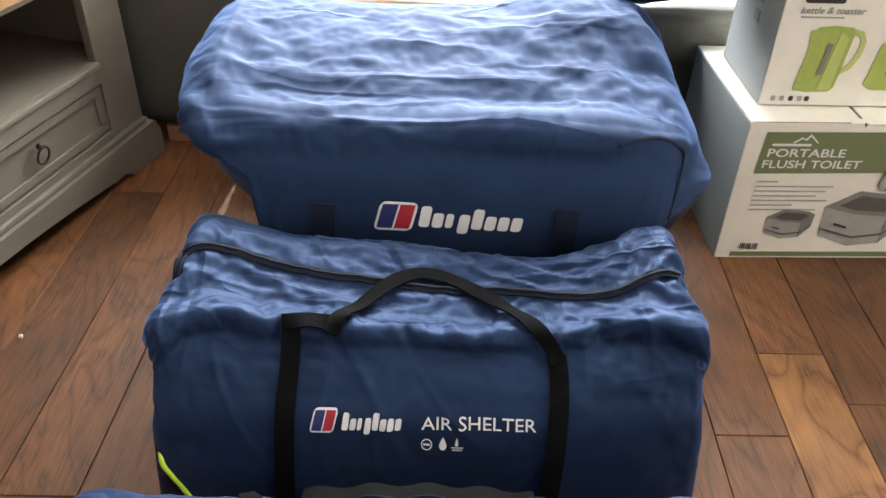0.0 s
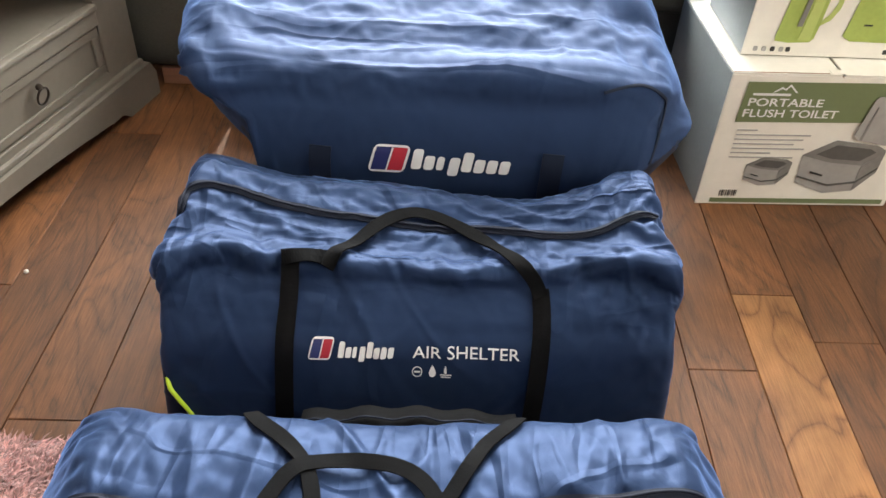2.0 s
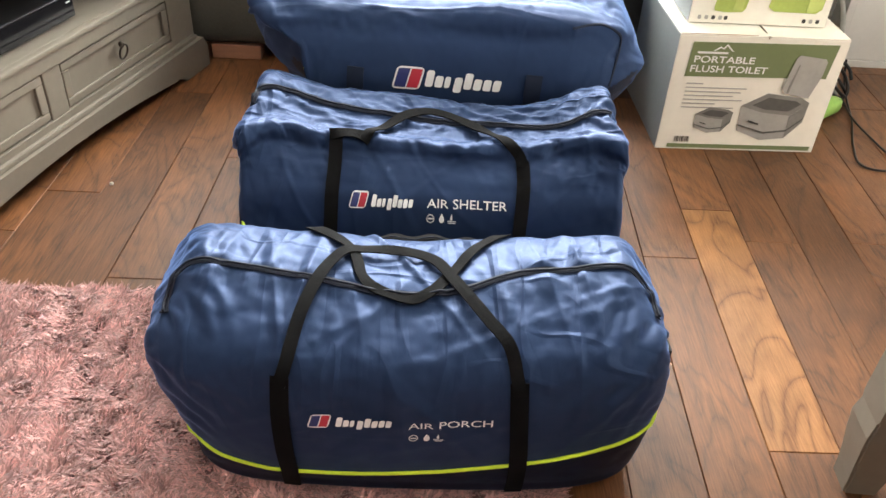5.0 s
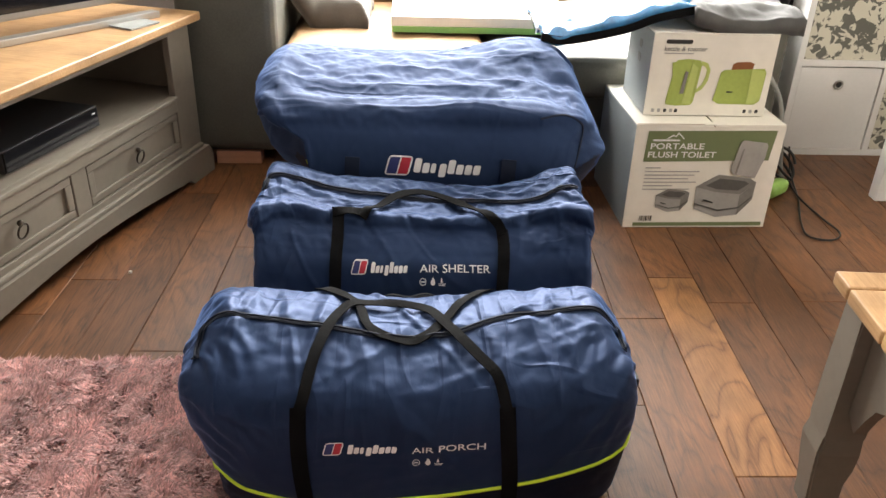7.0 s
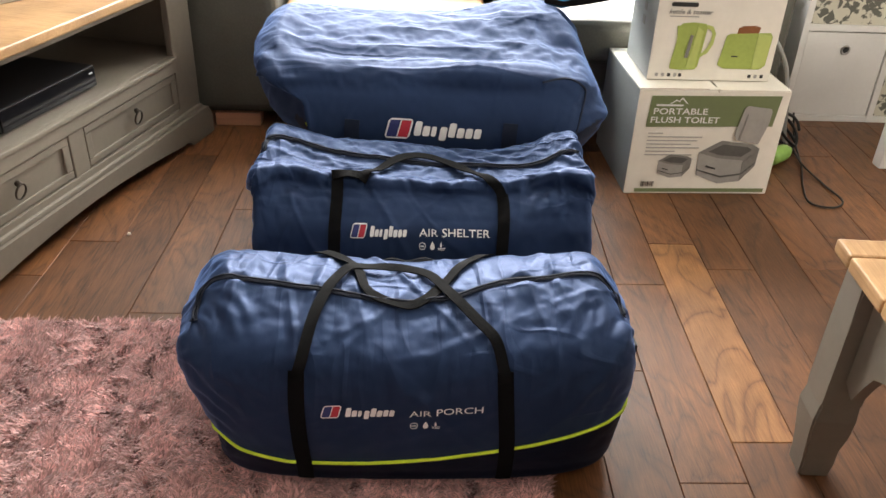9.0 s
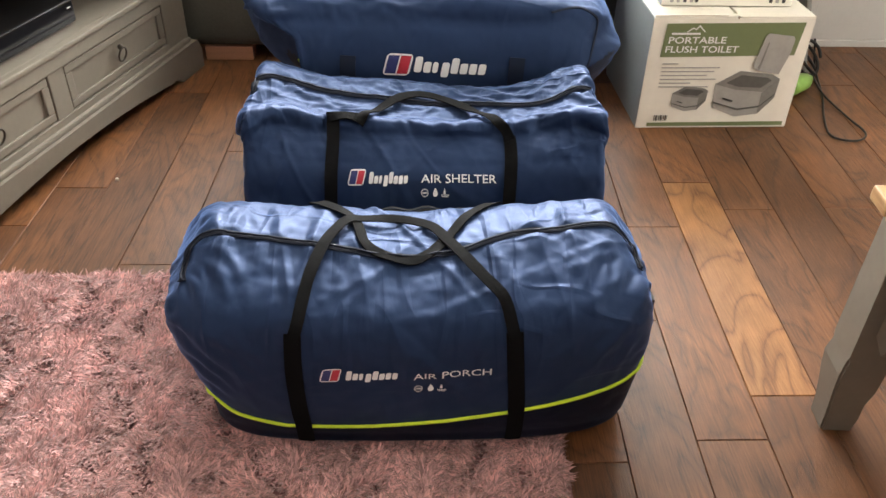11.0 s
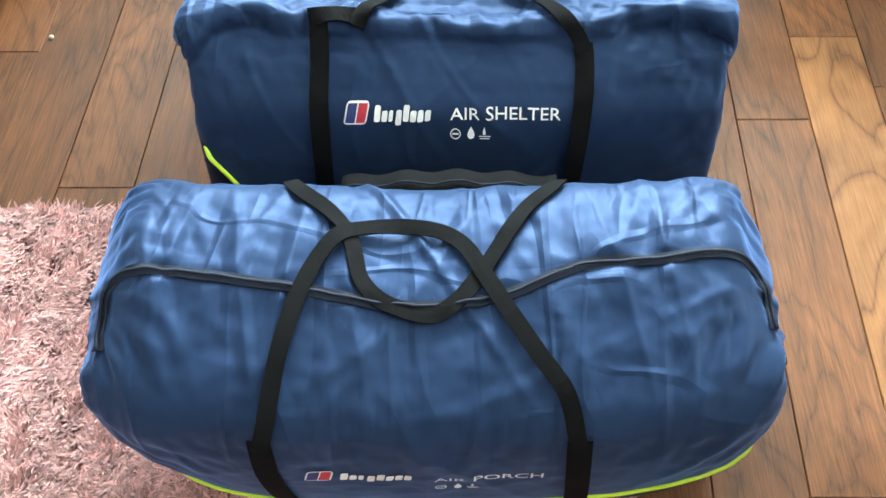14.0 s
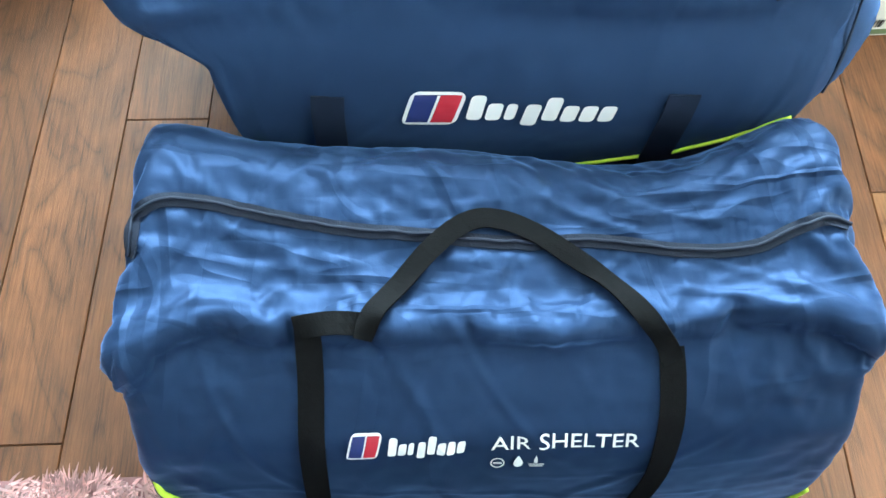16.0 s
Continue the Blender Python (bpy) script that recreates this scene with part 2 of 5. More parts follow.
M_CARD = surface("white_carton", (0.82, 0.79, 0.71), 0.55, vary=0.07, coarse=7, fine=40, bump=0.1)
# white card with the left sides' bluish shade put into its colour
M_CARD_SHADE = surface("shaded_carton_side", (0.3, 0.33, 0.335), 0.55, vary=0.08, coarse=7, bump=0.1)
M_CARD_EDGE = surface("brown_card_edge", (0.3, 0.2, 0.12), 0.8)
M_OLIVE = surface("olive_green_print", (0.17, 0.21, 0.1), 0.5, vary=0.06, bump=0)
M_GREYPRINT = surface("grey_print", (0.22, 0.215, 0.2), 0.5, vary=0.18, coarse=14, bump=0)
M_GREYPRINT2 = surface("pale_grey_print", (0.36, 0.35, 0.33), 0.5, vary=0.12, coarse=14, bump=0)
M_DARKGREYPRINT = surface("dark_grey_print", (0.1, 0.098, 0.092), 0.5, vary=0.18, coarse=14, bump=0)
M_DARKPRINT = surface("dark_print", (0.03, 0.03, 0.03), 0.5, bump=0)
M_LIME = surface("lime_green_print", (0.36, 0.45, 0.11), 0.45, vary=0.16, coarse=9, bump=0)
M_LIME2 = surface("pale_lime_print", (0.47, 0.56, 0.17), 0.45, vary=0.1, bump=0)
M_TOAST = surface("toast_print", (0.25, 0.09, 0.03), 0.6, bump=0)
M_LEATHER = surface("tan_leather", (0.3, 0.18, 0.09), 0.5, vary=0.25, coarse=5, fine=160, bump=0.3)
M_DARKLEATHER = surface("dark_grey_leather", (0.085, 0.085, 0.07), 0.5, vary=0.3, coarse=5, fine=160, bump=0.3)
M_THROW = surface("dark_brown_fleece", (0.09, 0.078, 0.065), 0.9, vary=0.3, coarse=9, fine=300, bump=0.6, sheen=0.3)
M_GREYCLOTH = surface("grey_jersey", (0.085, 0.084, 0.082), 0.85, vary=0.2, coarse=12, fine=400, bump=0.5, sheen=0.2)
M_PINKWOOD = surface("pinkish_beech", (0.45, 0.22, 0.13), 0.5, vary=0.15, stretch=(1, 12, 12))
M_PILE = surface("dusty_pink_pile", (0.66, 0.38, 0.36), 0.8, vary=0.36, coarse=13, fine=120, bump=0, sheen=0.4)
p_nt = M_PILE.node_tree
p_geo, p_hsv, p_rng = p_nt.nodes.new("ShaderNodeNewGeometry"), p_nt.nodes.new("ShaderNodeHueSaturation"), p_nt.nodes.new("ShaderNodeMapRange")
p_rng.inputs["To Min"].default_value, p_rng.inputs["To Max"].default_value = 0.52, 1.45
p_nt.links.new(p_geo.outputs["Random Per Island"], p_rng.inputs["Value"])
p_nt.links.new(p_rng.outputs["Result"], p_hsv.inputs["Value"])
p_nt.links.new(p_nt.nodes["Principled BSDF"].inputs["Base Color"].links[0].from_socket, p_hsv.inputs["Color"])
p_nt.links.new(p_hsv.outputs["Color"], p_nt.nodes["Principled BSDF"].inputs["Base Color"])
M_BACKING = surface("rug_backing", (0.32, 0.17, 0.17), 0.95, vary=0.2)
M_BLACK = surface("black_plastic", (0.012, 0.012, 0.013), 0.35, vary=0.2, bump=0.05)
M_SILVER = surface("brushed_silver", (0.45, 0.44, 0.42), 0.35, 0.85, vary=0.08, stretch=(60, 2, 60))
M_IRON = surface("dark_bronze_ring", (0.06, 0.05, 0.04), 0.35, 0.9)
M_SCREEN = surface("dark_glass_screen", (0.01, 0.01, 0.012), 0.12, vary=0.1, bump=0)
M_BLUEPLASTIC = surface("bright_blue_film", (0.02, 0.15, 0.33), 0.22, vary=0.5, coarse=14, fine=60, bump=0.5, coat=0.5)
M_CURTAIN = surface("charcoal_curtain", (0.05, 0.05, 0.056), 0.9, vary=0.2, fine=300, bump=0.4)
M_CABLE = surface("black_cable", (0.012, 0.012, 0.012), 0.4)
M_HOSE = surface("grey_hose", (0.3, 0.31, 0.3), 0.4)
M_GREENCAP = surface("pale_green_plastic", (0.28, 0.5, 0.12), 0.35)
M_GREENCARD = surface("leaf_green_card", (0.24, 0.5, 0.14), 0.5, vary=0.1)

m_glass, g_nt, g_b = nodes_of("window_glass")
g_b.inputs["Transmission Weight"].default_value, g_b.inputs["Roughness"].default_value, g_b.inputs["IOR"].default_value = 1.0, 0.0, 1.02

M_FLORAL, f_nt, f_b = nodes_of("floral_fabric")
f_tc = f_nt.nodes.new("ShaderNodeTexCoord")
f_n = add(f_nt, "ShaderNodeTexNoise", Scale=27.0, Detail=3.0, Distortion=1.6)
f_v = f_nt.nodes.new("ShaderNodeTexVoronoi")
f_v.inputs["Scale"].default_value = 20.0
for f_x in (f_n, f_v):
    f_nt.links.new(f_tc.outputs["Object"], f_x.inputs["Vector"])
f_m = f_nt.nodes.new("ShaderNodeMath")
f_m.operation = "MULTIPLY_ADD"
f_m.inputs[1].default_value = -0.55
f_nt.links.new(f_v.outputs["Distance"], f_m.inputs[0])
f_nt.links.new(f_n.outputs["Fac"], f_m.inputs[2])
f_nt.links.new(ramp(f_nt, f_m.outputs[0], [(0.2, (0.6, 0.58, 0.48)), (0.235, (0.13, 0.13, 0.11))]), f_b.inputs["Base Color"])
f_b.inputs["Roughness"].default_value = 0.85


# ---- mesh helpers ----
def thing(name, label, category, m=Matrix(), group="", kind=""):
    ob = new(name)
    ob.empty_display_size = 0.1
    ob.matrix_world = m
    return tagged(ob, label, category, group, kind)


def part(name, bm, material, parent=None, label="", m=None, smooth=False):
    """One mesh object from a bmesh, under a thing or a part."""
    me = bpy.data.meshes.new(name)
    bm.to_mesh(me)
    bm.free()
    me.materials.append(material)
    if smooth:
        for p in me.polygons:
            p.use_smooth = True
    ob = new(name, me)
    if parent:
        ob.parent = parent
    if m is not None:
        ob.matrix_basis = m
    return tagged(ob, label)


def mesh_part(name, verts, faces, material, parent=None, label="", smooth=True):
    me = bpy.data.meshes.new(name)
    me.from_pydata([tuple(map(float, v)) for v in verts], [], [tuple(map(int, f)) for f in faces])
    me.materials.append(material)
    if smooth:
        me.polygons.foreach_set("use_smooth", [True] * len(me.polygons))
    me.update()
    ob = new(name, me)
    if parent:
        ob.parent = parent
    return tagged(ob, label)


def block(x0, x1, y0, y1, z0, z1, bevel=0.004, seg=2):
    bm = bmesh.new()
    bmesh.ops.create_cube(bm, size=1.0)
    for v in bm.verts:
        v.co = Vector((x0 + (v.co.x + 0.5) * (x1 - x0), y0 + (v.co.y + 0.5) * (y1 - y0), z0 + (v.co.z + 0.5) * (z1 - z0)))
    if bevel:
        bmesh.ops.bevel(bm, geom=list(bm.edges), offset=bevel, segments=seg, profile=0.6, affect="EDGES")
    return bm


def join(*bms):
    """Several bmeshes as one."""
    me, out = bpy.data.meshes.new("joined"), bmesh.new()
    for b in bms:
        b.to_mesh(me)
        out.from_mesh(me)
        b.free()
    bpy.data.meshes.remove(me)
    return out


def prism(outline, y0, y1, bevel=0.0):
    """An outline in x and z, carried from y0 to y1."""
    bm = bmesh.new()
    a, b = [bm.verts.new((x, y0, z)) for x, z in outline], [bm.verts.new((x, y1, z)) for x, z in outline]
    bm.faces.new(a)
    bm.faces.new(b[::-1])
    n = len(outline)
    for i in range(n):
        bm.faces.new((a[i], b[i], b[(i + 1) % n], a[(i + 1) % n]))
    bmesh.ops.recalc_face_normals(bm, faces=bm.faces)
    if bevel:
        bmesh.ops.bevel(bm, geom=list(bm.edges), offset=bevel, segments=2, affect="EDGES")
    return bm


def spline(points, n, closed=False):
    """n points, evenly spaced, on a smooth curve through the points."""
    p = np.array(points, float)
    k = len(p)
    out = []
    for i in range(k if closed else k - 1):
        q = [p[(i + j) % k] if closed else p[min(max(i + j, 0), k - 1)] for j in (-1, 0, 1, 2)]
        for t in np.linspace(0, 1, 24, endpoint=False):
            out.append(0.5 * (2 * q[1] + (q[2] - q[0]) * t + (2 * q[0] - 5 * q[1] + 4 * q[2] - q[3]) * t ** 2 + (3 * q[1] - q[0] - 3 * q[2] + q[3]) * t ** 3))
    out.append(p[0] if closed else p[-1])
    out = np.array(out)
    d = np.r_[0, np.cumsum(np.linalg.norm(np.diff(out, axis=0), axis=1))]
    s = np.linspace(0, d[-1], n, endpoint=not closed)
    return np.stack([np.interp(s, d, out[:, c]) for c in range(p.shape[1])], 1)


def tube(name, points, radius, material, parent=None, label="", n=60, sides=8):
    p = spline(points, n)
    t = np.gradient(p, axis=0)
    t /= np.linalg.norm(t, axis=1)[:, None] + 1e-9
    ref = np.array([0.31, 0.2, 0.93])
    a = np.cross(t, ref)
    a /= np.linalg.norm(a, axis=1)[:, None] + 1e-9
    b = np.cross(t, a)
    ang = np.linspace(0, 2 * np.pi, sides, endpoint=False)
    v = (p[:, None] + radius * (a[:, None] * np.cos(ang)[None, :, None] + b[:, None] * np.sin(ang)[None, :, None])).reshape(-1, 3)
    f = [(i * sides + j, i * sides + (j + 1) % sides, (i + 1) * sides + (j + 1) % sides, (i + 1) * sides + j) for i in range(n - 1) for j in range(sides)]
    f += [tuple(range(sides))[::-1], tuple((n - 1) * sides + j for j in range(sides))]
    return mesh_part(name, v, f, material, parent, label)


def ribbon(name, points, normals, width, thick, material, parent=None, label="", n=70):
    """A flat strap of even width along the points, facing along the normals."""
    pn = spline(np.hstack([np.array(points, float), np.array(normals, float)]), n)
    p, up = pn[:, :3], pn[:, 3:]
    t = np.gradient(p, axis=0)
    t /= np.linalg.norm(t, axis=1)[:, None] + 1e-9
    up = up - t * (up * t).sum(1)[:, None]
    up /= np.linalg.norm(up, axis=1)[:, None] + 1e-9
    side = np.cross(t, up)
    rows = []
    for s, h in ((-0.5, 0.5), (0.0, 0.62), (0.5, 0.5), (0.5, -0.5), (-0.5, -0.5)):
        rows.append(p + side * width * s + up * thick * h)
    k = len(rows)
    v = np.stack(rows, 1).reshape(-1, 3)
    f = [(i * k + j, i * k + (j + 1) % k, (i + 1) * k + (j + 1) % k, (i + 1) * k + j) for i in range(n - 1) for j in range(k)]
    f += [tuple(range(k))[::-1], tuple((n - 1) * k + j for j in range(k))]
    return mesh_part(name, v, f, material, parent, label, False)


_grad = np.random.RandomState(7).normal(size=(32, 32, 32, 3))
_grad /= np.linalg.norm(_grad, axis=3, keepdims=True)
_turn = np.array(Euler((0.5, 0.9, 0.3)).to_matrix())


def value_noise(p):
    """Gradient noise, about 0 to 1, at each row of p."""
    p = p @ _turn
    i = np.floor(p).astype(int)
    f = p - i
    w3 = f * f * f * (f * (f * 6 - 15) + 10)
    out = 0
    for d in ((a, b, c) for a in (0, 1) for b in (0, 1) for c in (0, 1)):
        w = 1
        for k in range(3):
            w = w * (w3[:, k] if d[k] else 1 - w3[:, k])
        g = _grad[(i[:, 0] + d[0]) % 32, (i[:, 1] + d[1]) % 32, (i[:, 2] + d[2]) % 32]
        out = out + w * (g * (f - np.array(d))).sum(1)
    return 0.5 + 0.75 * out


def ridges(flat, angle, across, along, width, seed):
    """Thin sharp creases, nearly straight, that run at an angle over the unrolled cloth: 0 to 1."""
    c, k = math.cos(radians(angle)), math.sin(radians(angle))
    p = np.stack([(flat[:, 0] * c + flat[:, 1] * k) * along, (flat[:, 1] * c - flat[:, 0] * k) * across, np.full(len(flat), seed * 1.37)], 1)
    n = np.abs(2 * value_noise(p) - 1)
    return np.clip(1 - n / width, 0, 1) * np.clip(3.2 * value_noise(p * 0.6 + 7) - 1.1, 0, 1)


def stretched(a, n, axis, loop):
    """The array a drawn out to n entries along an axis, linearly."""
    k = a.shape[axis]
    t = np.arange(n) * (k / n if loop else (k - 1) / (n - 1))
    i = np.floor(t).astype(int)
    f = (t - i).reshape([-1 if d == axis else 1 for d in range(a.ndim)])
    return np.take(a, i % k, axis) * (1 - f) + np.take(a, (i + 1) % k if loop else np.minimum(i + 1, k - 1), axis) * f


def settle(base, nrm, slack, low, high, seed, steps):
    """Loose cloth over a form: a net with more cloth than the form needs, which buckles into folds.

    base, nrm: the form and its normals, rows by closed columns; slack: spare length along the rows and the columns;
    low, high: how far the cloth may sink and rise; steps: (stride, rounds), coarse folds first."""
    nr, nv = base.shape[:2]
    off = np.zeros_like(base)
    start = (value_noise(base.reshape(-1, 3) * 23 + seed) - 0.5 + 0.6 * (value_noise(base.reshape(-1, 3) * 51 + seed) - 0.5)).reshape(nr, nv)
    off += nrm * (start * 0.006 * np.clip(high / 0.008, 0, 1))[..., None]
    for stride, rounds in steps:
        rows = np.unique(np.r_[np.arange(0, nr, stride), nr - 1])
        cols = np.arange(0, nv, stride)
        pick = np.ix_(rows, cols)
        b, n, lo, hi = base[pick], nrm[pick], low[pick], high[pick]
        su, sv = 1 + slack[0][pick], 1 + slack[1][pick]
        before = off[pick]
        p = b + before
        m, k = b.shape[:2]
        ru = np.linalg.norm(b[1:] - b[:-1], axis=2) * (su[1:] + su[:-1]) / 2
        rv = np.linalg.norm(np.roll(b, -1, 1) - b, axis=2) * (np.roll(sv, -1, 1) + sv) / 2
        cross = np.sqrt(ru ** 2 + ((rv[1:] + rv[:-1]) / 2) ** 2)

        def pull(a, c, rest, stiff, only_push=False):
            d = p[c] - p[a]
            ln = np.linalg.norm(d, axis=2) + 1e-9
            g = (ln - rest) / ln
            if only_push:
                g = np.minimum(g, 0)
            d *= (0.5 * stiff * g)[..., None]
            p[a] += d
            p[c] -= d

        rest2u, rest2v = (ru[:-1] + ru[1:]) * 0.985, (rv[:, :-1] + rv[:, 1:]) * 0.985
        for _ in range(rounds):
            for o in (0, 1):
                e = m - 1 - (m - 1 - o) % 2
                pull(np.s_[o:e:2], np.s_[o + 1:e + 1:2], ru[o:e:2], 0.9)
            pull(np.s_[:, 0::2], np.s_[:, 1::2], rv[:, 0::2], 0.9)
            p = np.roll(p, -1, 1)
            pull(np.s_[:, 0::2], np.s_[:, 1::2], np.roll(rv, -1, 1)[:, 0::2], 0.9)
            p = np.roll(p, 1, 1)
            for o in (0, 1):
                e = m - 1 - (m - 1 - o) % 2
                pull(np.s_[o:e:2, :-1], np.s_[o + 1:e + 1:2, 1:], cross[o:e:2, :-1], 0.3)
                pull(np.s_[o:e:2, 1:], np.s_[o + 1:e + 1:2, :-1], cross[o:e:2, :-1], 0.3)
            u0 = np.arange(m - 2)
            for o in (0, 1):
                a = u0[(u0 // 2) % 2 == o]
                pull(a, a + 2, rest2u[a], 0.12, True)
            v0 = np.arange(k - 2)
            for o in (0, 1):
                a = v0[(v0 // 2) % 2 == o]
                pull((slice(None), a), (slice(None), a + 2), rest2v[:, a], 0.12, True)
            d = p - b
            h = (d * n).sum(2)
            t = d - n * h[..., None]
            p = b + t * 0.96 + n * np.clip(h, -lo, hi)[..., None]
        gain = p - b - before
        gain[[0, -1]] = 0
        off += gain if stride == 1 else stretched(stretched(gain, nr, 0, False), nv, 1, True)
    return base + off


from mathutils.bvhtree import BVHTree


class Bag:
    """A soft holdall: a section in y and z carried along x, with rounded ends, shaped and creased, its base a piece of its own."""

    def __init__(self, parent, x0, x1, section, shape, pipe, material, seed, loose, end=0.13, dome=0.015, rx=0.05, nx=264, nv=304, steps=((4, 40), (2, 40), (1, 30)), fold_runs=()):
        sec = spline(section, nv, closed=True)
        c = sec.mean(0)
        xm, hw = (x0 + x1) / 2, (x1 - x0) / 2
        rings = [(hw + dome * (1 - (i / 16) ** 2), 0.03 + (0.97 - end) * i / 16) for i in range(16)]
        rings += [(hw - rx * (1 - math.cos(a)), 1 - end + end * math.sin(a)) for a in np.linspace(0, np.pi / 2, 12)]
        body = [(x, 1.0) for x in np.linspace(hw - rx, -(hw - rx), nx)[1:-1]]
        rings = rings + body + [(-x, k) for x, k in rings[::-1]]
        v = np.array([(xm + x, *(c + (s - c) * k)) for x, k in rings for s in sec])
        nr = len(rings)
        f = np.array([(i * nv + j, i * nv + (j + 1) % nv, (i + 1) * nv + (j + 1) % nv, (i + 1) * nv + j) for i in range(nr - 1) for j in range(nv)])
        v = shape(v, (v[:, 0] - xm) / hw)
        q = v.reshape(nr, nv, 3)
        du = np.gradient(q, axis=0)
        dv = np.roll(q, -1, 1) - np.roll(q, 1, 1)
        nrm = np.cross(du, dv).reshape(-1, 3)
        nrm /= np.linalg.norm(nrm, axis=1)[:, None] + 1e-9
        if ((v - v.mean(0)) * nrm).sum() < 0:
            nrm = -nrm
        a, b, c3 = v[f[len(f) // 2, 0]], v[f[len(f) // 2, 1]], v[f[len(f) // 2, 2]]
        if np.dot(np.cross(b - a, c3 - a), nrm[f[len(f) // 2, 0]]) < 0:
            f = f[:, ::-1]
        around = np.r_[0, np.cumsum(np.linalg.norm(np.diff(sec, axis=0), axis=1))]
        flat = np.stack([v[:, 0], np.tile(around, nr)], 1)
        v0 = v
        slack_u, slack_v, low, high = (np.broadcast_to(a, len(v)).reshape(nr, nv) for a in loose(v, (v[:, 0] - xm) / hw))
        v = settle(q, nrm.reshape(nr, nv, 3), (slack_u, slack_v), low, high, seed, steps).reshape(-1, 3)
        v = v + nrm * sum(gain(v0) * ridges(flat, *run) for gain, run in fold_runs)[:, None]
        v[:, 2] = np.maximum(v[:, 2], 0.004)
        self.v, self.parent = v, parent
        mid = v[f].mean(1)
        low = mid[:, 2] < np.array([pipe(x, y) for x, y in mid[:, :2]])
        ends = [tuple(range(nv)), tuple(range((nr - 1) * nv, nr * nv))[::-1]]
        self.tree = BVHTree.FromPolygons([tuple(p) for p in v], [tuple(int(k) for k in a) for a in f] + ends)
        for name, pick, mat in (("body", ~low, material), ("base_panel", low, M_BASE)):
            idx = np.unique(f[pick])
            back = np.full(len(v), -1)
            back[idx] = np.arange(len(idx))
            fs = [tuple(back[a]) for a in f[pick]]
            fs += [tuple(back[list(e)]) for e in ends if name == "body" and all(back[k] >= 0 for k in e)]
            mesh_part(name, v[idx], fs, mat, parent, "dark navy base panel" if name == "base_panel" else "")

    def front(self, x, z, off=0.002):
        """The point of the front at x and z, lifted off the cloth, and its normal."""
        hit, nor, _, _ = self.tree.ray_cast(Vector((x, -3, z)), Vector((0, 1, 0)))
        if hit and nor.y > 0:
            nor = -nor
        return (hit + nor * off, nor) if hit else (Vector((x, 0, z)), Vector((0, -1, 0)))

    def top(self, x, y, off=0.002):
        hit, nor, _, _ = self.tree.ray_cast(Vector((x, y, 3)), Vector((0, 0, -1)))
        if hit and nor.z < 0:
            nor = -nor
        return (hit + nor * off, nor) if hit else (Vector((x, y, 0.3)), Vector((0, 0, 1)))

    def strap(self, name, marks, width, label, n=80, off=0.0035, mat=None):
        """A strap laid on the cloth; marks are ('f', x, z) on the front or ('t', x, y) on the top."""
        got = [self.front(a, b, off) if k == "f" else self.top(a, b, off) for k, a, b in marks]
        return ribbon(name, [p for p, _ in got], [q for _, q in got], width, min(0.0022, off), mat or M_WEB, self.parent, label, n)

    def printed(self, name, verts, faces, material, at, size, label="", slant=0.0, rise=0.0, off=0.0018, parent=None):
        """A flat figure in unit coordinates, laid on the front; at: its lower left corner."""
        out = []
        for u, w in verts:
            x = at[0] + (u + slant * w) * size[0]
            z = at[1] + w * size[1] + rise * (x - at[0])
            out.append(self.front(x, z, off)[0])
        return mesh_part(name, out, faces, material, parent or self.parent, label, smooth=False)


def lettering(body, thin=0.0):
    """Flat letters in the built-in font, as vertices within the unit square and faces."""
    cu = bpy.data.curves.new("letters", "FONT")
    cu.body, cu.resolution_u, cu.offset = body, 3, thin
    ob = bpy.data.objects.new("letters", cu)
    scene.collection.objects.link(ob)
    me = bpy.data.meshes.new_from_object(ob.evaluated_get(bpy.context.evaluated_depsgraph_get()))
    v = np.array([tuple(p.co) for p in me.vertices])[:, :2]
    f = [tuple(p.vertices) for p in me.polygons]
    bpy.data.objects.remove(ob)
    bpy.data.curves.remove(cu)
    bpy.data.meshes.remove(me)
    v = (v - v.min(0)) / (v.max(0) - v.min(0))
    return [tuple(p) for p in v], f


def rounded(x0, x1, z0, z1, r=0.08, n=4, aspect=1.0):
    pts = []
    for cx, cz, a0 in ((x1 - r * aspect, z1 - r, 0), (x0 + r * aspect, z1 - r, 90), (x0 + r * aspect, z0 + r, 180), (x1 - r * aspect, z0 + r, 270)):
        for i in range(n + 1):
            a = radians(a0 + 90 * i / n)
            pts.append((cx + r * aspect * math.cos(a), cz + r * math.sin(a)))
    return pts


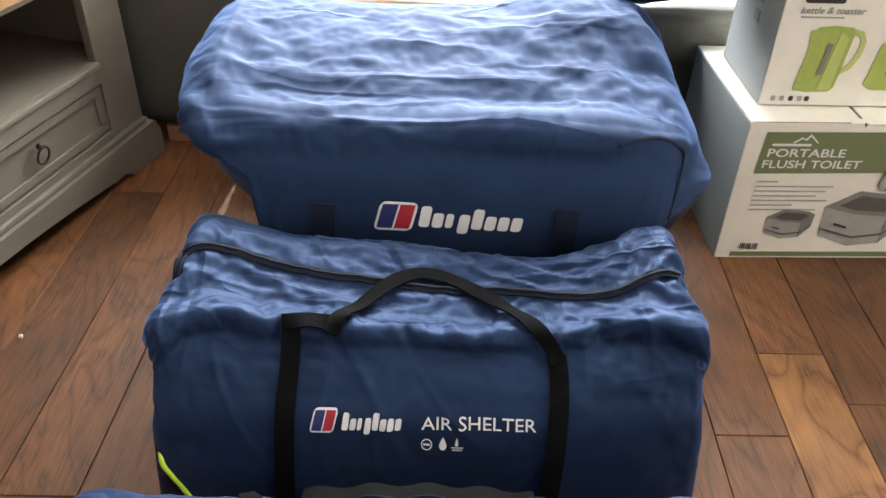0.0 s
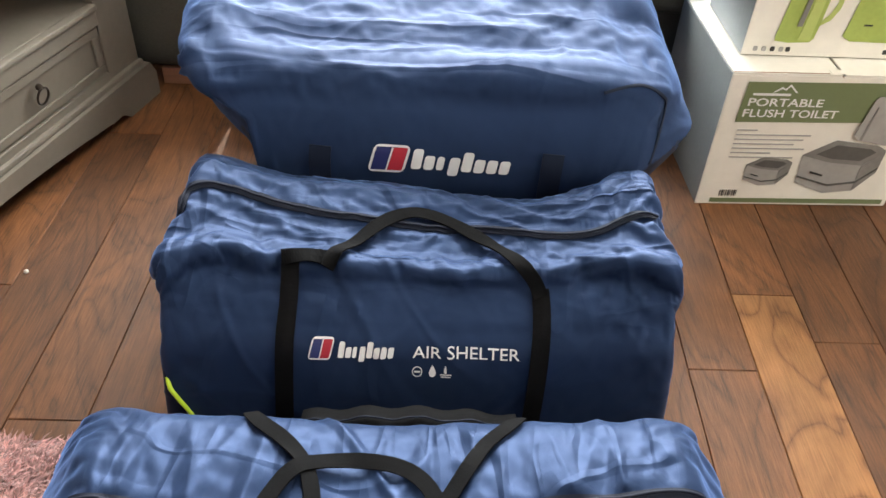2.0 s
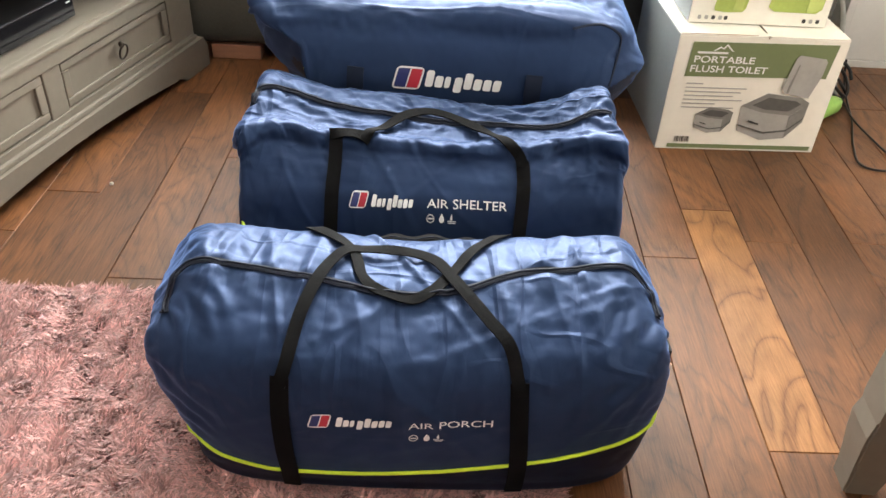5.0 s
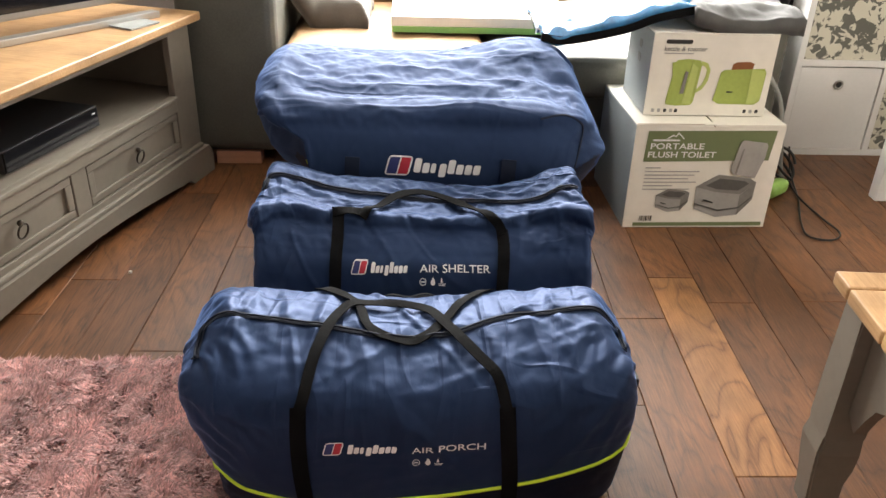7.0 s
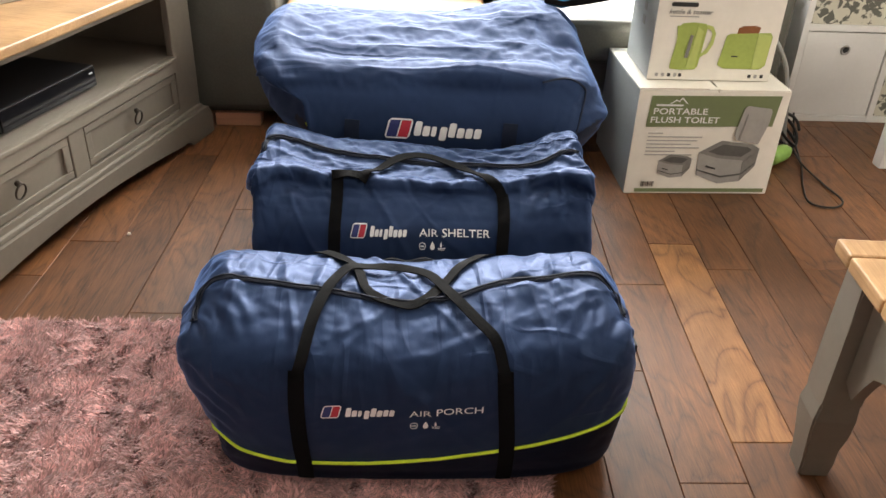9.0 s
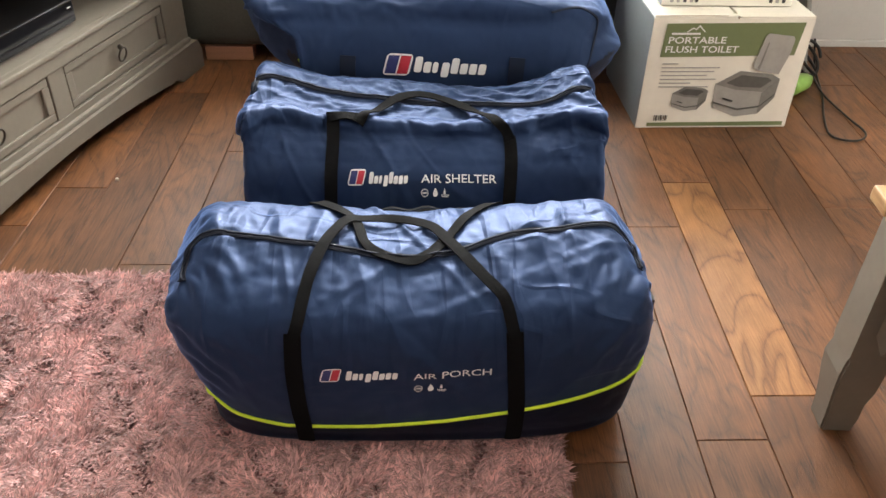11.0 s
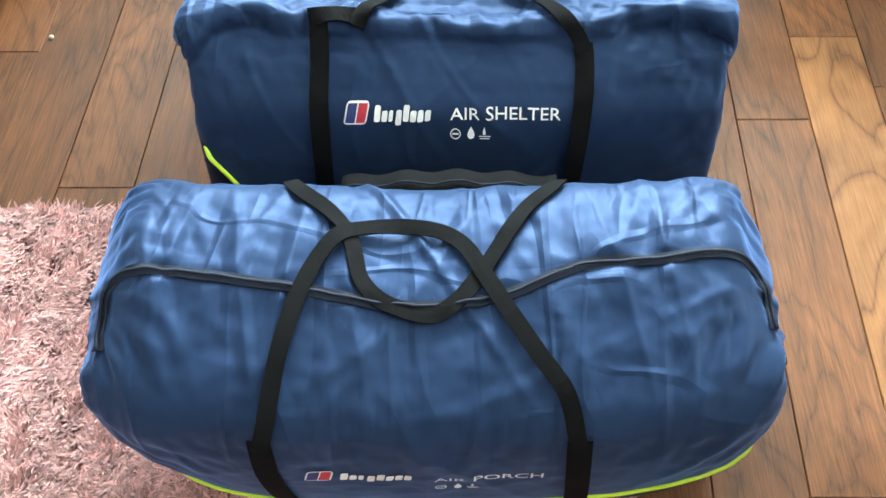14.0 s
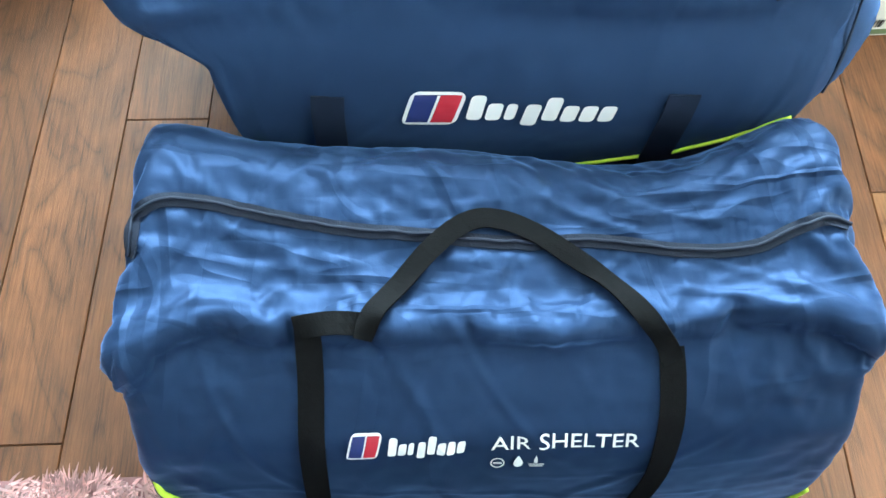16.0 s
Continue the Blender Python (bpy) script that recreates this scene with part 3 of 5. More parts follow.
def emblem(bag, x, z, w, h, rise=0.0):
    """The maker's mark: a white rounded badge with a blue and a red field, and a white word drawn as plain slanted strokes."""
    bw = h * 1.25
    outer, inner = rounded(0, 1, 0, 1, 0.2, 4, 0.8), rounded(0.07, 0.93, 0.08, 0.92, 0.15, 4, 0.8)
    n = len(outer)
    ring = [(i, (i + 1) % n, n + (i + 1) % n, n + i) for i in range(n)]
    badge = bag.printed("badge", outer + inner, ring, M_PRINT, (x, z), (bw, h), "white rounded badge frame", 0.22, rise, 0.0022)
    for name, x0, x1, mat in (("badge_blue", 0.075, 0.475, M_PRINT_BLUE), ("badge_bar", 0.48, 0.53, M_PRINT), ("badge_red", 0.535, 0.925, M_PRINT_RED)):
        rows = [(x0 + (x1 - x0) * a / 4, 0.085 + 0.83 * b / 5) for b in range(6) for a in range(5)]
        cells = [(b * 5 + a, b * 5 + a + 1, b * 5 + a + 6, b * 5 + a + 5) for b in range(5) for a in range(4)]
        bag.printed(name, rows, cells, mat, (x, z), (bw, h), "", 0.22, rise, 0.0024, badge)
    k, x1 = 8, x + bw + 0.01
    cell = (w - bw - 0.01) / k
    for i, (lo, up) in enumerate(((0, 1.5), (0, 1.05), (0, 1.05), (-0.4, 1.05), (0, 1.5), (0, 1.05), (0, 1.05), (0, 1.05))):
        out = rounded(i + 0.04, i + (0.62 if i == 2 else 0.86), lo, up, 0.22, 3)
        bag.printed("word_block", out, [tuple(range(len(out)))], M_PRINT, (x1, z + h * 0.14), (cell, h * 0.48), "", 0.2, rise, 0.002)


def care_marks(bag, x, z, s, rise=0.0):
    ring = [(0.5 + 0.5 * math.cos(a), 0.5 + 0.5 * math.sin(a)) for a in np.linspace(0, 2 * np.pi, 16, endpoint=False)]
    inner = [(0.5 + 0.4 * math.cos(a), 0.5 + 0.4 * math.sin(a)) for a in np.linspace(0, 2 * np.pi, 16, endpoint=False)]
    bag.printed("round_mark", ring + inner, [(i, (i + 1) % 16, 16 + (i + 1) % 16, 16 + i) for i in range(16)], M_PRINT, (x, z), (s, s), "", 0, rise)
    bag.printed("round_mark_bar", [(0.2, 0.42), (0.8, 0.42), (0.8, 0.58), (0.2, 0.58)], [(0, 1, 2, 3)], M_PRINT, (x, z), (s, s), "", 0, rise)
    drop = [(0.5, 1.15), (0.25, 0.7), (0.15, 0.4), (0.25, 0.12), (0.5, 0), (0.75, 0.12), (0.85, 0.4), (0.75, 0.7)]
    bag.printed("drop_mark", drop, [tuple(range(8))], M_PRINT, (x + s * 1.45, z), (s, s), "", 0, rise)
    flame = [(0.5, 1.1), (0.38, 0.75), (0.35, 0.45), (0.5, 0.35), (0.65, 0.45), (0.6, 0.8), (0, 0.2), (1.1, 0.2), (1.1, 0.3), (0, 0.3), (0.1, 0), (1.0, 0), (1.0, 0.1), (0.1, 0.1)]
    bag.printed("flame_mark", flame, [(0, 1, 2, 3, 4, 5), (6, 7, 8, 9), (10, 11, 12, 13)], M_PRINT, (x + s * 2.7, z), (s, s), "", 0, rise)


def words(bag, body, x, z, w, h, rise=0.0):
    v, f = lettering(body, 0.004)
    bag.printed("lettering", v, f, M_PRINT, (x, z), (w, h), "white printed words", 0.0, rise, 0.002)


# ---- the room ----
def wall(name, bm, mat=M_WALL, label="taupe painted plaster wall"):
    return tagged(part(name, bm, mat, None), label, "wall", "", "structure")


XW, XE, YS, YN, YB, ZC = -1.75, 2.7, -2.6, 2.28, 3.0, 2.4
BX0, BX1 = -0.82, 1.26
wall("wall_west", block(XW - 0.15, XW, YS - 0.15, YN + 0.15, 0, ZC, 0))
wall("wall_east", join(block(XE, XE + 0.15, YS - 0.15, -0.65, 0, ZC, 0), block(XE, XE + 0.15, 0.95, YN + 0.15, 0, ZC, 0), block(XE, XE + 0.15, -0.65, 0.95, 0, 0.85, 0), block(XE, XE + 0.15, -0.65, 0.95, 2.05, ZC, 0)))
wall("wall_south", block(XW, XE, YS - 0.15, YS, 0, ZC, 0))
wall("wall_north", join(block(XW, BX0, YN, YN + 0.15, 0, ZC, 0), block(BX1, XE, YN, YN + 0.15, 0, ZC, 0), block(BX0, BX1, YN, YN + 0.15, 2.25, ZC, 0)))
wall("wall_bay", join(block(BX0 - 0.15, BX0, YN + 0.15, YB + 0.15, 0, ZC, 0), block(BX1, BX1 + 0.15, YN + 0.15, YB + 0.15, 0, ZC, 0), block(BX0, BX1, YB, YB + 0.15, 0, 0.72, 0), block(BX0, BX1, YB, YB + 0.15, 2.1, ZC, 0)))
tagged(part("ceiling", block(XW - 0.15, XE + 0.15, YS - 0.15, YB + 0.15, ZC, ZC + 0.12, 0), M_CEIL), "white painted ceiling", "ceiling", "", "structure")


def skirting(name, x0, x1, y0, y1):
    return tagged(part(name, join(block(x0, x1, y0, y1, 0, 0.105, 0.004), block(x0 + 0.003, x1 - 0.003, y0 + 0.003, y1 - 0.003, 0.105, 0.145, 0.006)), M_WHITE), "white moulded skirting board along the wall", "skirting board", "", "structure")


skirting("baseboard_north", XW, BX0, YN - 0.022, YN - 0.002)
skirting("baseboard_east", XE - 0.022, XE - 0.002, YS, YN)
skirting("baseboard_west", XW + 0.002, XW + 0.022, YS, YN - 0.03)
skirting("baseboard_north_right", BX1, XE - 0.03, YN - 0.022, YN - 0.002)


def window(name, x0, x1, y, z0, z1, lights):
    w = tagged(new(name), "white framed window letting in daylight", "window", "", "structure")
    part("window_frame", join(block(x0, x1, y + 0.04, y + 0.1, z0, z0 + 0.06), block(x0, x1, y + 0.04, y + 0.1, z1 - 0.06, z1), block(x0, x0 + 0.06, y + 0.04, y + 0.1, z0 + 0.06, z1 - 0.06), block(x1 - 0.06, x1, y + 0.04, y + 0.1, z0 + 0.06, z1 - 0.06)), M_WHITE, w)
    step = (x1 - x0) / lights
    for i in range(lights):
        if i:
            part("mullion", block(x0 + i * step - 0.03, x0 + i * step + 0.03, y + 0.04, y + 0.1, z0 + 0.06, z1 - 0.06), M_WHITE, w)
        p = part("pane", block(x0 + i * step + 0.035, x0 + (i + 1) * step - 0.035, y + 0.068, y + 0.072, z0 + 0.062, z1 - 0.062, 0), m_glass, w)
        p.visible_shadow = False
    part("window_sill", block(x0 - 0.03, x1 + 0.03, y - 0.14 if y > 0 else y + 0.1, y + 0.04 if y > 0 else y + 0.3, z0 - 0.03, z0, 0.006), M_WHITE, w)
    return w


window("window_1", BX0, BX1, YB, 0.72, 2.1, 3)
# second window, out of view, added in the east wall around the fill light
window("unseen_window", -0.8, 0.8, 0.0, 0.85, 2.05, 2).matrix_world = pose(XE + 0.15, 0.15, 0, 0, 0, 90)
tagged(part("ground", block(-40, 40, -40, 40, -0.42, -0.4, 0), surface("garden_grass", (0.08, 0.13, 0.04), 0.9, vary=0.3, coarse=2)), "grass outside the window", "ground", "", "structure")
tagged(part("subfloor", join(block(XW, XE, YS, YN, -0.12, -0.012, 0), block(BX0, BX1, YN, YB, -0.12, -0.012, 0)), surface("dark_subfloor", (0.015, 0.008, 0.005), 0.9)), "dark underlay below the boards", "floor", "", "structure")


# ---- pine-topped grey television unit ----
def ring_handle(parent, x, y, z):
    h = part("drawer_ring", bmesh.new(), M_IRON, parent, "dark metal ring pull")
    ang = np.linspace(0, 2 * np.pi, 25)
    pts = [(x + 0.017 * math.sin(a), y - 0.006 - 0.004 * math.cos(a), z - 0.012 + 0.019 * math.cos(a)) for a in ang]
    tube("ring", pts, 0.0026, M_IRON, h, n=36)
    bm = bmesh.new()
    bmesh.ops.create_uvsphere(bm, u_segments=12, v_segments=8, radius=0.008)
    part("boss", bm, M_IRON, h, m=pose(x, y - 0.003, z + 0.008), smooth=True)
    return h


D = Vector((0.283, 0.959, 0))
TV_M = Matrix.Translation((0, 0, 0)) @ Matrix(((0.283, -0.959, 0, 0), (0.959, 0.283, 0, 0), (0, 0, 1, 0), (0, 0, 0, 1)))
tv_unit = thing("tv_unit", "grey painted television unit with waxed pine top and two drawers", "tv unit", TV_M)
# local x runs along the front, local y away from the room
S0, S1, F = 0.315, 1.495, 1.205
part("top_board", block(S0 - 0.03, S1 + 0.03, F - 0.03, F + 0.44, 0.492, 0.518, 0.006, 3), M_PINE, tv_unit, "waxed pine top", m=pose(0, 0, 0))
for s in (S0, S1 - 0.03):
    part("side_panel", block(s, s + 0.03, F + 0.012, F + 0.42, 0.06, 0.492), M_GREY, tv_unit)
for s, e in ((S0, S0 + 0.154), (S1 - 0.115, S1)):
    part("stile", block(s, e, F, F + 0.022, 0.09, 0.492, 0.003), M_GREY, tv_unit)
part("back_panel", block(S0 + 0.03, S1 - 0.03, F + 0.4, F + 0.415, 0.06, 0.492), M_GREY, tv_unit)
part("shelf", block(S0 + 0.03, S1 - 0.03, F + 0.012, F + 0.4, 0.272, 0.29, 0.003), M_GREY, tv_unit)
part("top_rail", block(S0 + 0.154, S1 - 0.115, F, F + 0.02, 0.47, 0.492, 0.002), M_GREY, tv_unit)
part("shelf_rail", join(block(S0 + 0.154, S1 - 0.115, F - 0.004, F + 0.02, 0.242, 0.285, 0.004), block(S0 + 0.154, S1 - 0.115, F - 0.01, F + 0.01, 0.278, 0.292, 0.004)), M_GREY, tv_unit)
part("drawer_post", block(0.87, 0.93, F, F + 0.02, 0.11, 0.242, 0.003), M_GREY, tv_unit)
part("bottom_rail", join(block(S0 + 0.154, S1 - 0.115, F - 0.002, F + 0.02, 0.1, 0.124, 0.003), block(S0 + 0.005, S1 - 0.005, F - 0.012, F + 0.01, 0.092, 0.106, 0.004)), M_GREY, tv_unit)
part("bottom_board", block(S0 + 0.03, S1 - 0.03, F + 0.02, F + 0.4, 0.09, 0.105), M_GREY, tv_unit)
for a, b in ((S0 + 0.158, 0.866), (0.934, S1 - 0.119)):
    d = part("drawer", block(a, b, F + 0.008, F + 0.02, 0.128, 0.238, 0.001), M_GREY, tv_unit)
    for x0, x1, z0, z1 in ((a, b, 0.128, 0.148), (a, b, 0.218, 0.238), (a, a + 0.024, 0.1485, 0.2175), (b - 0.024, b, 0.1485, 0.2175)):
        part("drawer_moulding", block(x0, x1, F + 0.001, F + 0.0078, z0, z1, 0.003), M_GREY, d)
    ring_handle(d, (a + b) / 2, F - 0.002, 0.195)
ARCH = [(S0 - 0.03, 0.0), (S0 + 0.10, 0.0), (S0 + 0.118, 0.016), (S0 + 0.135, 0.021), (S0 + 0.15, 0.019)]
MIDS = [(S0 + 0.15 + (S1 - S0 - 0.3) * i / 14, 0.019 + 0.03 * math.sin(math.pi * i / 14)) for i in range(1, 14)]
ARCH = ARCH + MIDS + [(S0 + S1 - x, z) for x, z in ARCH[::-1]]
ARCH += [(S1 + 0.03, 0.06), (S1 + 0.012, 0.092), (S0 - 0.012, 0.092), (S0 - 0.03, 0.06)]
part("plinth", prism(ARCH, F - 0.022, F + 0.006), M_GREY, tv_unit, "arched plinth")
for s in (S0 - 0.028, S1 - 0.002):
    part("side_plinth", block(s, s + 0.03, F + 0.007, F + 0.43, 0.0, 0.09, 0.004), M_GREY, tv_unit)

# things on the television unit
settop = thing("set_top_box", "black plastic set-top box on the open shelf", "set-top box", TV_M)
part("case", block(0.72, 1.085, F + 0.055, F + 0.29, 0.294, 0.352, 0.006), M_BLACK, settop)
part("front_panel", block(0.725, 1.08, F + 0.05, F + 0.056, 0.297, 0.349, 0.002), M_SCREEN, settop, "glossy front panel")
part("indicator", block(1.055, 1.068, F + 0.0485, F + 0.0502, 0.334, 0.337, 0), M_PRINT, settop, "small white mark")
for s in (0.75, 1.05):
    for y in (0.08, 0.26):
        part("foot", block(s - 0.01, s + 0.01, F + y - 0.01, F + y + 0.01, 0.2905, 0.294, 0.001), M_BLACK, settop)

TVSET = pose(-0.95, 1.53, 0.518, 0, 0, 51)
tvset = thing("television", "flat television with a silver bar stand on the unit", "television", TVSET)
part("stand_bar", block(-0.36, 0.235, -0.018, 0.018, 0.0, 0.019, 0.003), M_SILVER, tvset, "brushed silver bar")
part("stand_arm", block(-0.36, -0.3, 0.018, 0.138, 0.0, 0.016, 0.003), M_SILVER, tvset, "silver stand arm")
part("neck", block(-0.37, -0.29, 0.1385, 0.16, 0.0, 0.2, 0.004), M_BLACK, tvset)
part("bezel", block(-0.75, 0.3, 0.11, 0.138, 0.03, 0.66, 0.006), M_SILVER, tvset, "silver bezel")
part("screen", block(-0.73, 0.28, 0.106, 0.1095, 0.05, 0.64, 0.001), M_SCREEN, tvset)

card = thing("glass_coaster", "flat grey glass tile lying on the pine top", "coaster", pose(-0.835, 1.6, 0.5185, 0, 0, 62))
part("tile", block(-0.055, 0.055, -0.045, 0.045, 0, 0.006, 0.002), surface("grey_glass", (0.33, 0.35, 0.34), 0.12, vary=0.12, bump=0.02), card)


# ---- sofa in the bay ----
def cushion(x0, x1, y0, y1, z0, z1, r, seed, lump=0.012):
    bm = block(x0, x1, y0, y1, z0, z1, r, 5)
    bmesh.ops.subdivide_edges(bm, edges=list(bm.edges), cuts=3, use_grid_fill=True)
    for v in bm.verts:
        v.co += Vector((0, 0, lump * (noise.noise(v.co * 7 + Vector((seed, 0, 0))) + 0.5 * noise.noise(v.co * 17))))
    return bm


sofa = thing("sofa", "tan and dark leather sofa standing in the bay", "sofa")
part("base", block(-0.47, 0.86, 1.84, 2.7, 0.045, 0.26, 0.02, 3), M_DARKLEATHER, sofa)
part("seat_cushion", cushion(-0.465, 0.19, 1.77, 2.56, 0.262, 0.405, 0.045, 1), M_LEATHER, sofa, "tan leather seat", smooth=True)
# right seat coloured dark in place of the shade lying on it
part("seat_cushion", cushion(0.2, 0.855, 1.77, 2.56, 0.262, 0.405, 0.045, 4), M_DARKLEATHER, sofa, "leather seat with shade put into its dark colour", smooth=True)
part("arm", cushion(-0.79, -0.475, 1.83, 2.7, 0.045, 0.66, 0.05, 8, 0.006), M_DARKLEATHER, sofa, "dark leather arm", smooth=True)
part("arm", cushion(0.865, 1.17, 1.83, 2.7, 0.045, 0.54, 0.05, 9, 0.006), M_DARKLEATHER, sofa, "dark leather arm", smooth=True)
part("backrest", cushion(-0.47, 0.86, 2.57, 2.72, 0.262, 0.62, 0.05, 12), M_LEATHER, sofa, smooth=True)
for x, y in ((-0.705, 1.842), (0.95, 1.842), (-0.705, 2.6), (0.95, 2.6)):
    part("foot", block(x, x + 0.15, y, y + 0.06, 0, 0.0445, 0.003), M_PINKWOOD, sofa, "pinkish wooden foot")


def draped(name, label, category, x0, x1, y0, y1, height, mat, seed, edge=0.03, thick=0.012, n=44):
    """A soft heap of cloth: height(x, y) is its top."""
    ob = thing(name, label, category)
    v, f = [], []
    for k in (1, 0):
        for i in range(n):
            for j in range(n):
                u, w = i / (n - 1), j / (n - 1)
                wob = 0.018 * (noise.noise(Vector((u * 4, w * 4, seed))))
                x, y = x0 + (x1 - x0) * u + wob, y0 + (y1 - y0) * w + wob
                t = height(x, y) + 0.02 * noise.noise(Vector((x * 9, y * 13, seed))) + 0.012 * abs(noise.noise(Vector((x * 22, y * 18, seed + 5))))
                rim = min(1, min(u, 1 - u, w, 1 - w) / 0.12)
                v.append((x, y, t - (1 - rim) ** 2 * edge - (0 if k else thick)))
    q = n * n
    for i in range(n - 1):
        for j in range(n - 1):
            a = i * n + j
            f += [(a, a + n, a + n + 1, a + 1), (q + a, q + a + 1, q + a + n + 1, q + a + n)]
    for i in range(n - 1):
        for a, b in ((i, i + 1), (n * (n - 1) + i + 1, n * (n - 1) + i), ((i + 1) * n, i * n), (i * n + n - 1, (i + 1) * n + n - 1)):
            f.append((a, b, q + b, q + a))
    mesh_part("cloth", v, f, mat, ob)
    return ob


draped("throw", "dark brown fleece throw heaped over the sofa arm", "throw", -0.6, -0.2, 2.08, 2.45, lambda x, y: 0.5 + 0.19 * max(0, min(1, (-0.38 - x) / 0.12)), M_THROW, 3, 0.07, 0.06)
tray = thing("flat_box", "flat white and green cardboard box on the seat", "box")
part("lid", block(-0.12, 0.49, 2.02, 2.53, 0.432, 0.465, 0.003), M_CARD, tray, "white lid")
part("tray", block(-0.117, 0.487, 2.017, 2.527, 0.412, 0.4319, 0.002), M_GREENCARD, tray, "green sides")
carrier = draped("plastic_carrier", "shiny bright blue plastic carrier draped over a bag and carton", "plastic bag", 0.31, 0.735, 1.5, 1.86, lambda x, y: float(np.interp(x, [0.3, 0.38, 0.53, 0.62, 0.76], [0.556, 0.552, 0.585, 0.62, 0.645])), M_BLUEPLASTIC, 12, 0.015, 0.022)
ribbon("binding", [(0.305, 1.495, 0.535), (0.38, 1.492, 0.528), (0.53, 1.49, 0.56), (0.62, 1.49, 0.594), (0.73, 1.495, 0.618)], [(0, -1, 0.5)] * 5, 0.022, 0.003, M_WEB, carrier, "black binding")
draped("folded_clothes", "grey jersey clothes folded on top of a carton", "clothes", 0.72, 1.03, 1.475, 1.95, lambda x, y: 0.622 + 0.012 * math.sin(12 * x), M_GREYCLOTH, 21, 0.014, 0.045)

curtain = thing("curtain", "charcoal curtain hanging beside the bay", "curtain")
cv, cf = [], []
for i in range(60):
    x = 1.165 + 0.2 * i / 59
    for z in (0.03, 0.8, 1.5, 2.25):
        cv.append((x, 2.13 + 0.022 * math.sin(i * 0.62), z))
for i in range(59):
    for j in range(3):
        cf.append((i * 4 + j, (i + 1) * 4 + j, (i + 1) * 4 + j + 1, i * 4 + j + 1))
cob = mesh_part("fabric", cv, cf, M_CURTAIN, curtain)
cob.modifiers.new("thickness", "SOLIDIFY").thickness = 0.004
tube("rail", [(1.05, 2.14, 2.25), (1.5, 2.14, 2.25)], 0.01, M_WHITE, curtain, n=6)


# ---- cube shelf ----
shelf = thing("cube_shelf", "white cube shelf with fabric and plain inserts", "shelf unit", pose(1.285, 2.0, 0))
W, PITCH = 0.022, 0.318
for i in range(4):
    part("upright", block(i * PITCH, i * PITCH + W, 0, 0.25, 0.0, 1.005, 0.001), M_WHITE, shelf)
for k in range(4):
    for i in range(3):
        part("board", block(i * PITCH + W, (i + 1) * PITCH, 0.001, 0.25, k * 0.328, k * 0.328 + W, 0.001), M_WHITE, shelf)
part("back", block(0.0, 3 * PITCH + W, 0.251, 0.257, 0.0, 1.005, 0), M_WHITE, shelf)
for i in range(3):
    for k in range(3):
        white = (i, k) == (0, 0)
        ins = thing("storage_box", "plain white storage box with a metal eyelet" if white else "floral grey and cream fabric storage box", "storage box", pose(1.285 + i * PITCH + W + 0.003, 2.0, k * 0.328 + W + 0.001), "boxes in the cube shelf")
        w, h = PITCH - W - 0.006, 0.3
        part("front", block(0, w, 0.006, 0.014, 0, h, 0.002), M_WHITE if white else M_FLORAL, ins)
        part("shell", join(block(0.002, 0.01, 0.0145, 0.23, 0, h - 0.01, 0), block(w - 0.01, w - 0.002, 0.0145, 0.23, 0, h - 0.01, 0), block(0.011, w - 0.011, 0.0145, 0.23, 0, 0.008, 0)), M_WHITE if white else M_FLORAL, ins)
        ang = np.linspace(0, 2 * np.pi, 25)
        tube("eyelet", [(w * 0.5 + 0.014 * math.cos(a), 0.004, h * 0.8 + 0.014 * math.sin(a)) for a in ang], 0.004, M_SILVER, ins, "metal ring eyelet", n=30)
        part("hole", prism([(w * 0.5 + 0.013 * math.cos(a), h * 0.8 + 0.013 * math.sin(a)) for a in ang[:-1]], 0.0045, 0.0055), M_DARKPRINT, ins, "dark finger hole")

stool = thing("white_stool", "white painted wooden stool with square legs", "stool", pose(1.455, 1.62, 0))
for x, y in ((0, 0), (0.3, 0), (0, -0.28), (0.3, -0.28)):
    part("leg", block(x, x + 0.045, y - 0.02, y + 0.025, 0, 0.42, 0.003), M_WHITE, stool)
part("seat", block(-0.01, 0.355, -0.315, 0.035, 0.4205, 0.45, 0.006), M_WHITE, stool)


# ---- cartons ----
def figure(name, out, mat, parent, depth=0.0008, level=0.0008, label=""):
    """A flat printed figure on a carton's front."""
    return part(name, prism(out, -level - depth, -level), mat, parent, label)


def label_words(body, x, z, w, h, mat, parent, level=0.003, slant=0.0):
    v, f = lettering(body, 0.016)
    return mesh_part("lettering", [(x + (a + slant * b) * w, -level, z + b * h) for a, b in v], f, mat, parent, "", False)


def rot(pts, cx, cz, deg):
    c, s = math.cos(radians(deg)), math.sin(radians(deg))
    return [(cx + (x - cx) * c - (z - cz) * s, cz + (x - cx) * s + (z - cz) * c) for x, z in pts]


TW, TH, TD = 0.432, 0.318, 0.372
toilet_box = thing("toilet_carton", "white and olive carton of a portable flush toilet on the floor", "carton", pose(0.578, 1.393, 0, 0, 0, 1.6))
part("carton_front", block(0, TW, 0, 0.004, 0.001, TH, 0.0012), M_CARD, toilet_box, "printed front panel")
# left side carries painted shade; the right one is plain card
part("carton_side", block(0, 0.004, 0.0045, TD, 0.001, TH, 0.001), M_CARD_SHADE, toilet_box)
part("carton_side", block(TW - 0.004, TW, 0.0045, TD, 0.001, TH, 0.001), M_CARD, toilet_box)
part("carton_back", block(0.0045, TW - 0.0045, TD - 0.004, TD, 0.001, TH, 0.001), M_CARD, toilet_box)
part("carton_bottom", block(0.0045, TW - 0.0045, 0.0045, TD - 0.0045, 0.001, 0.005, 0), M_CARD, toilet_box)
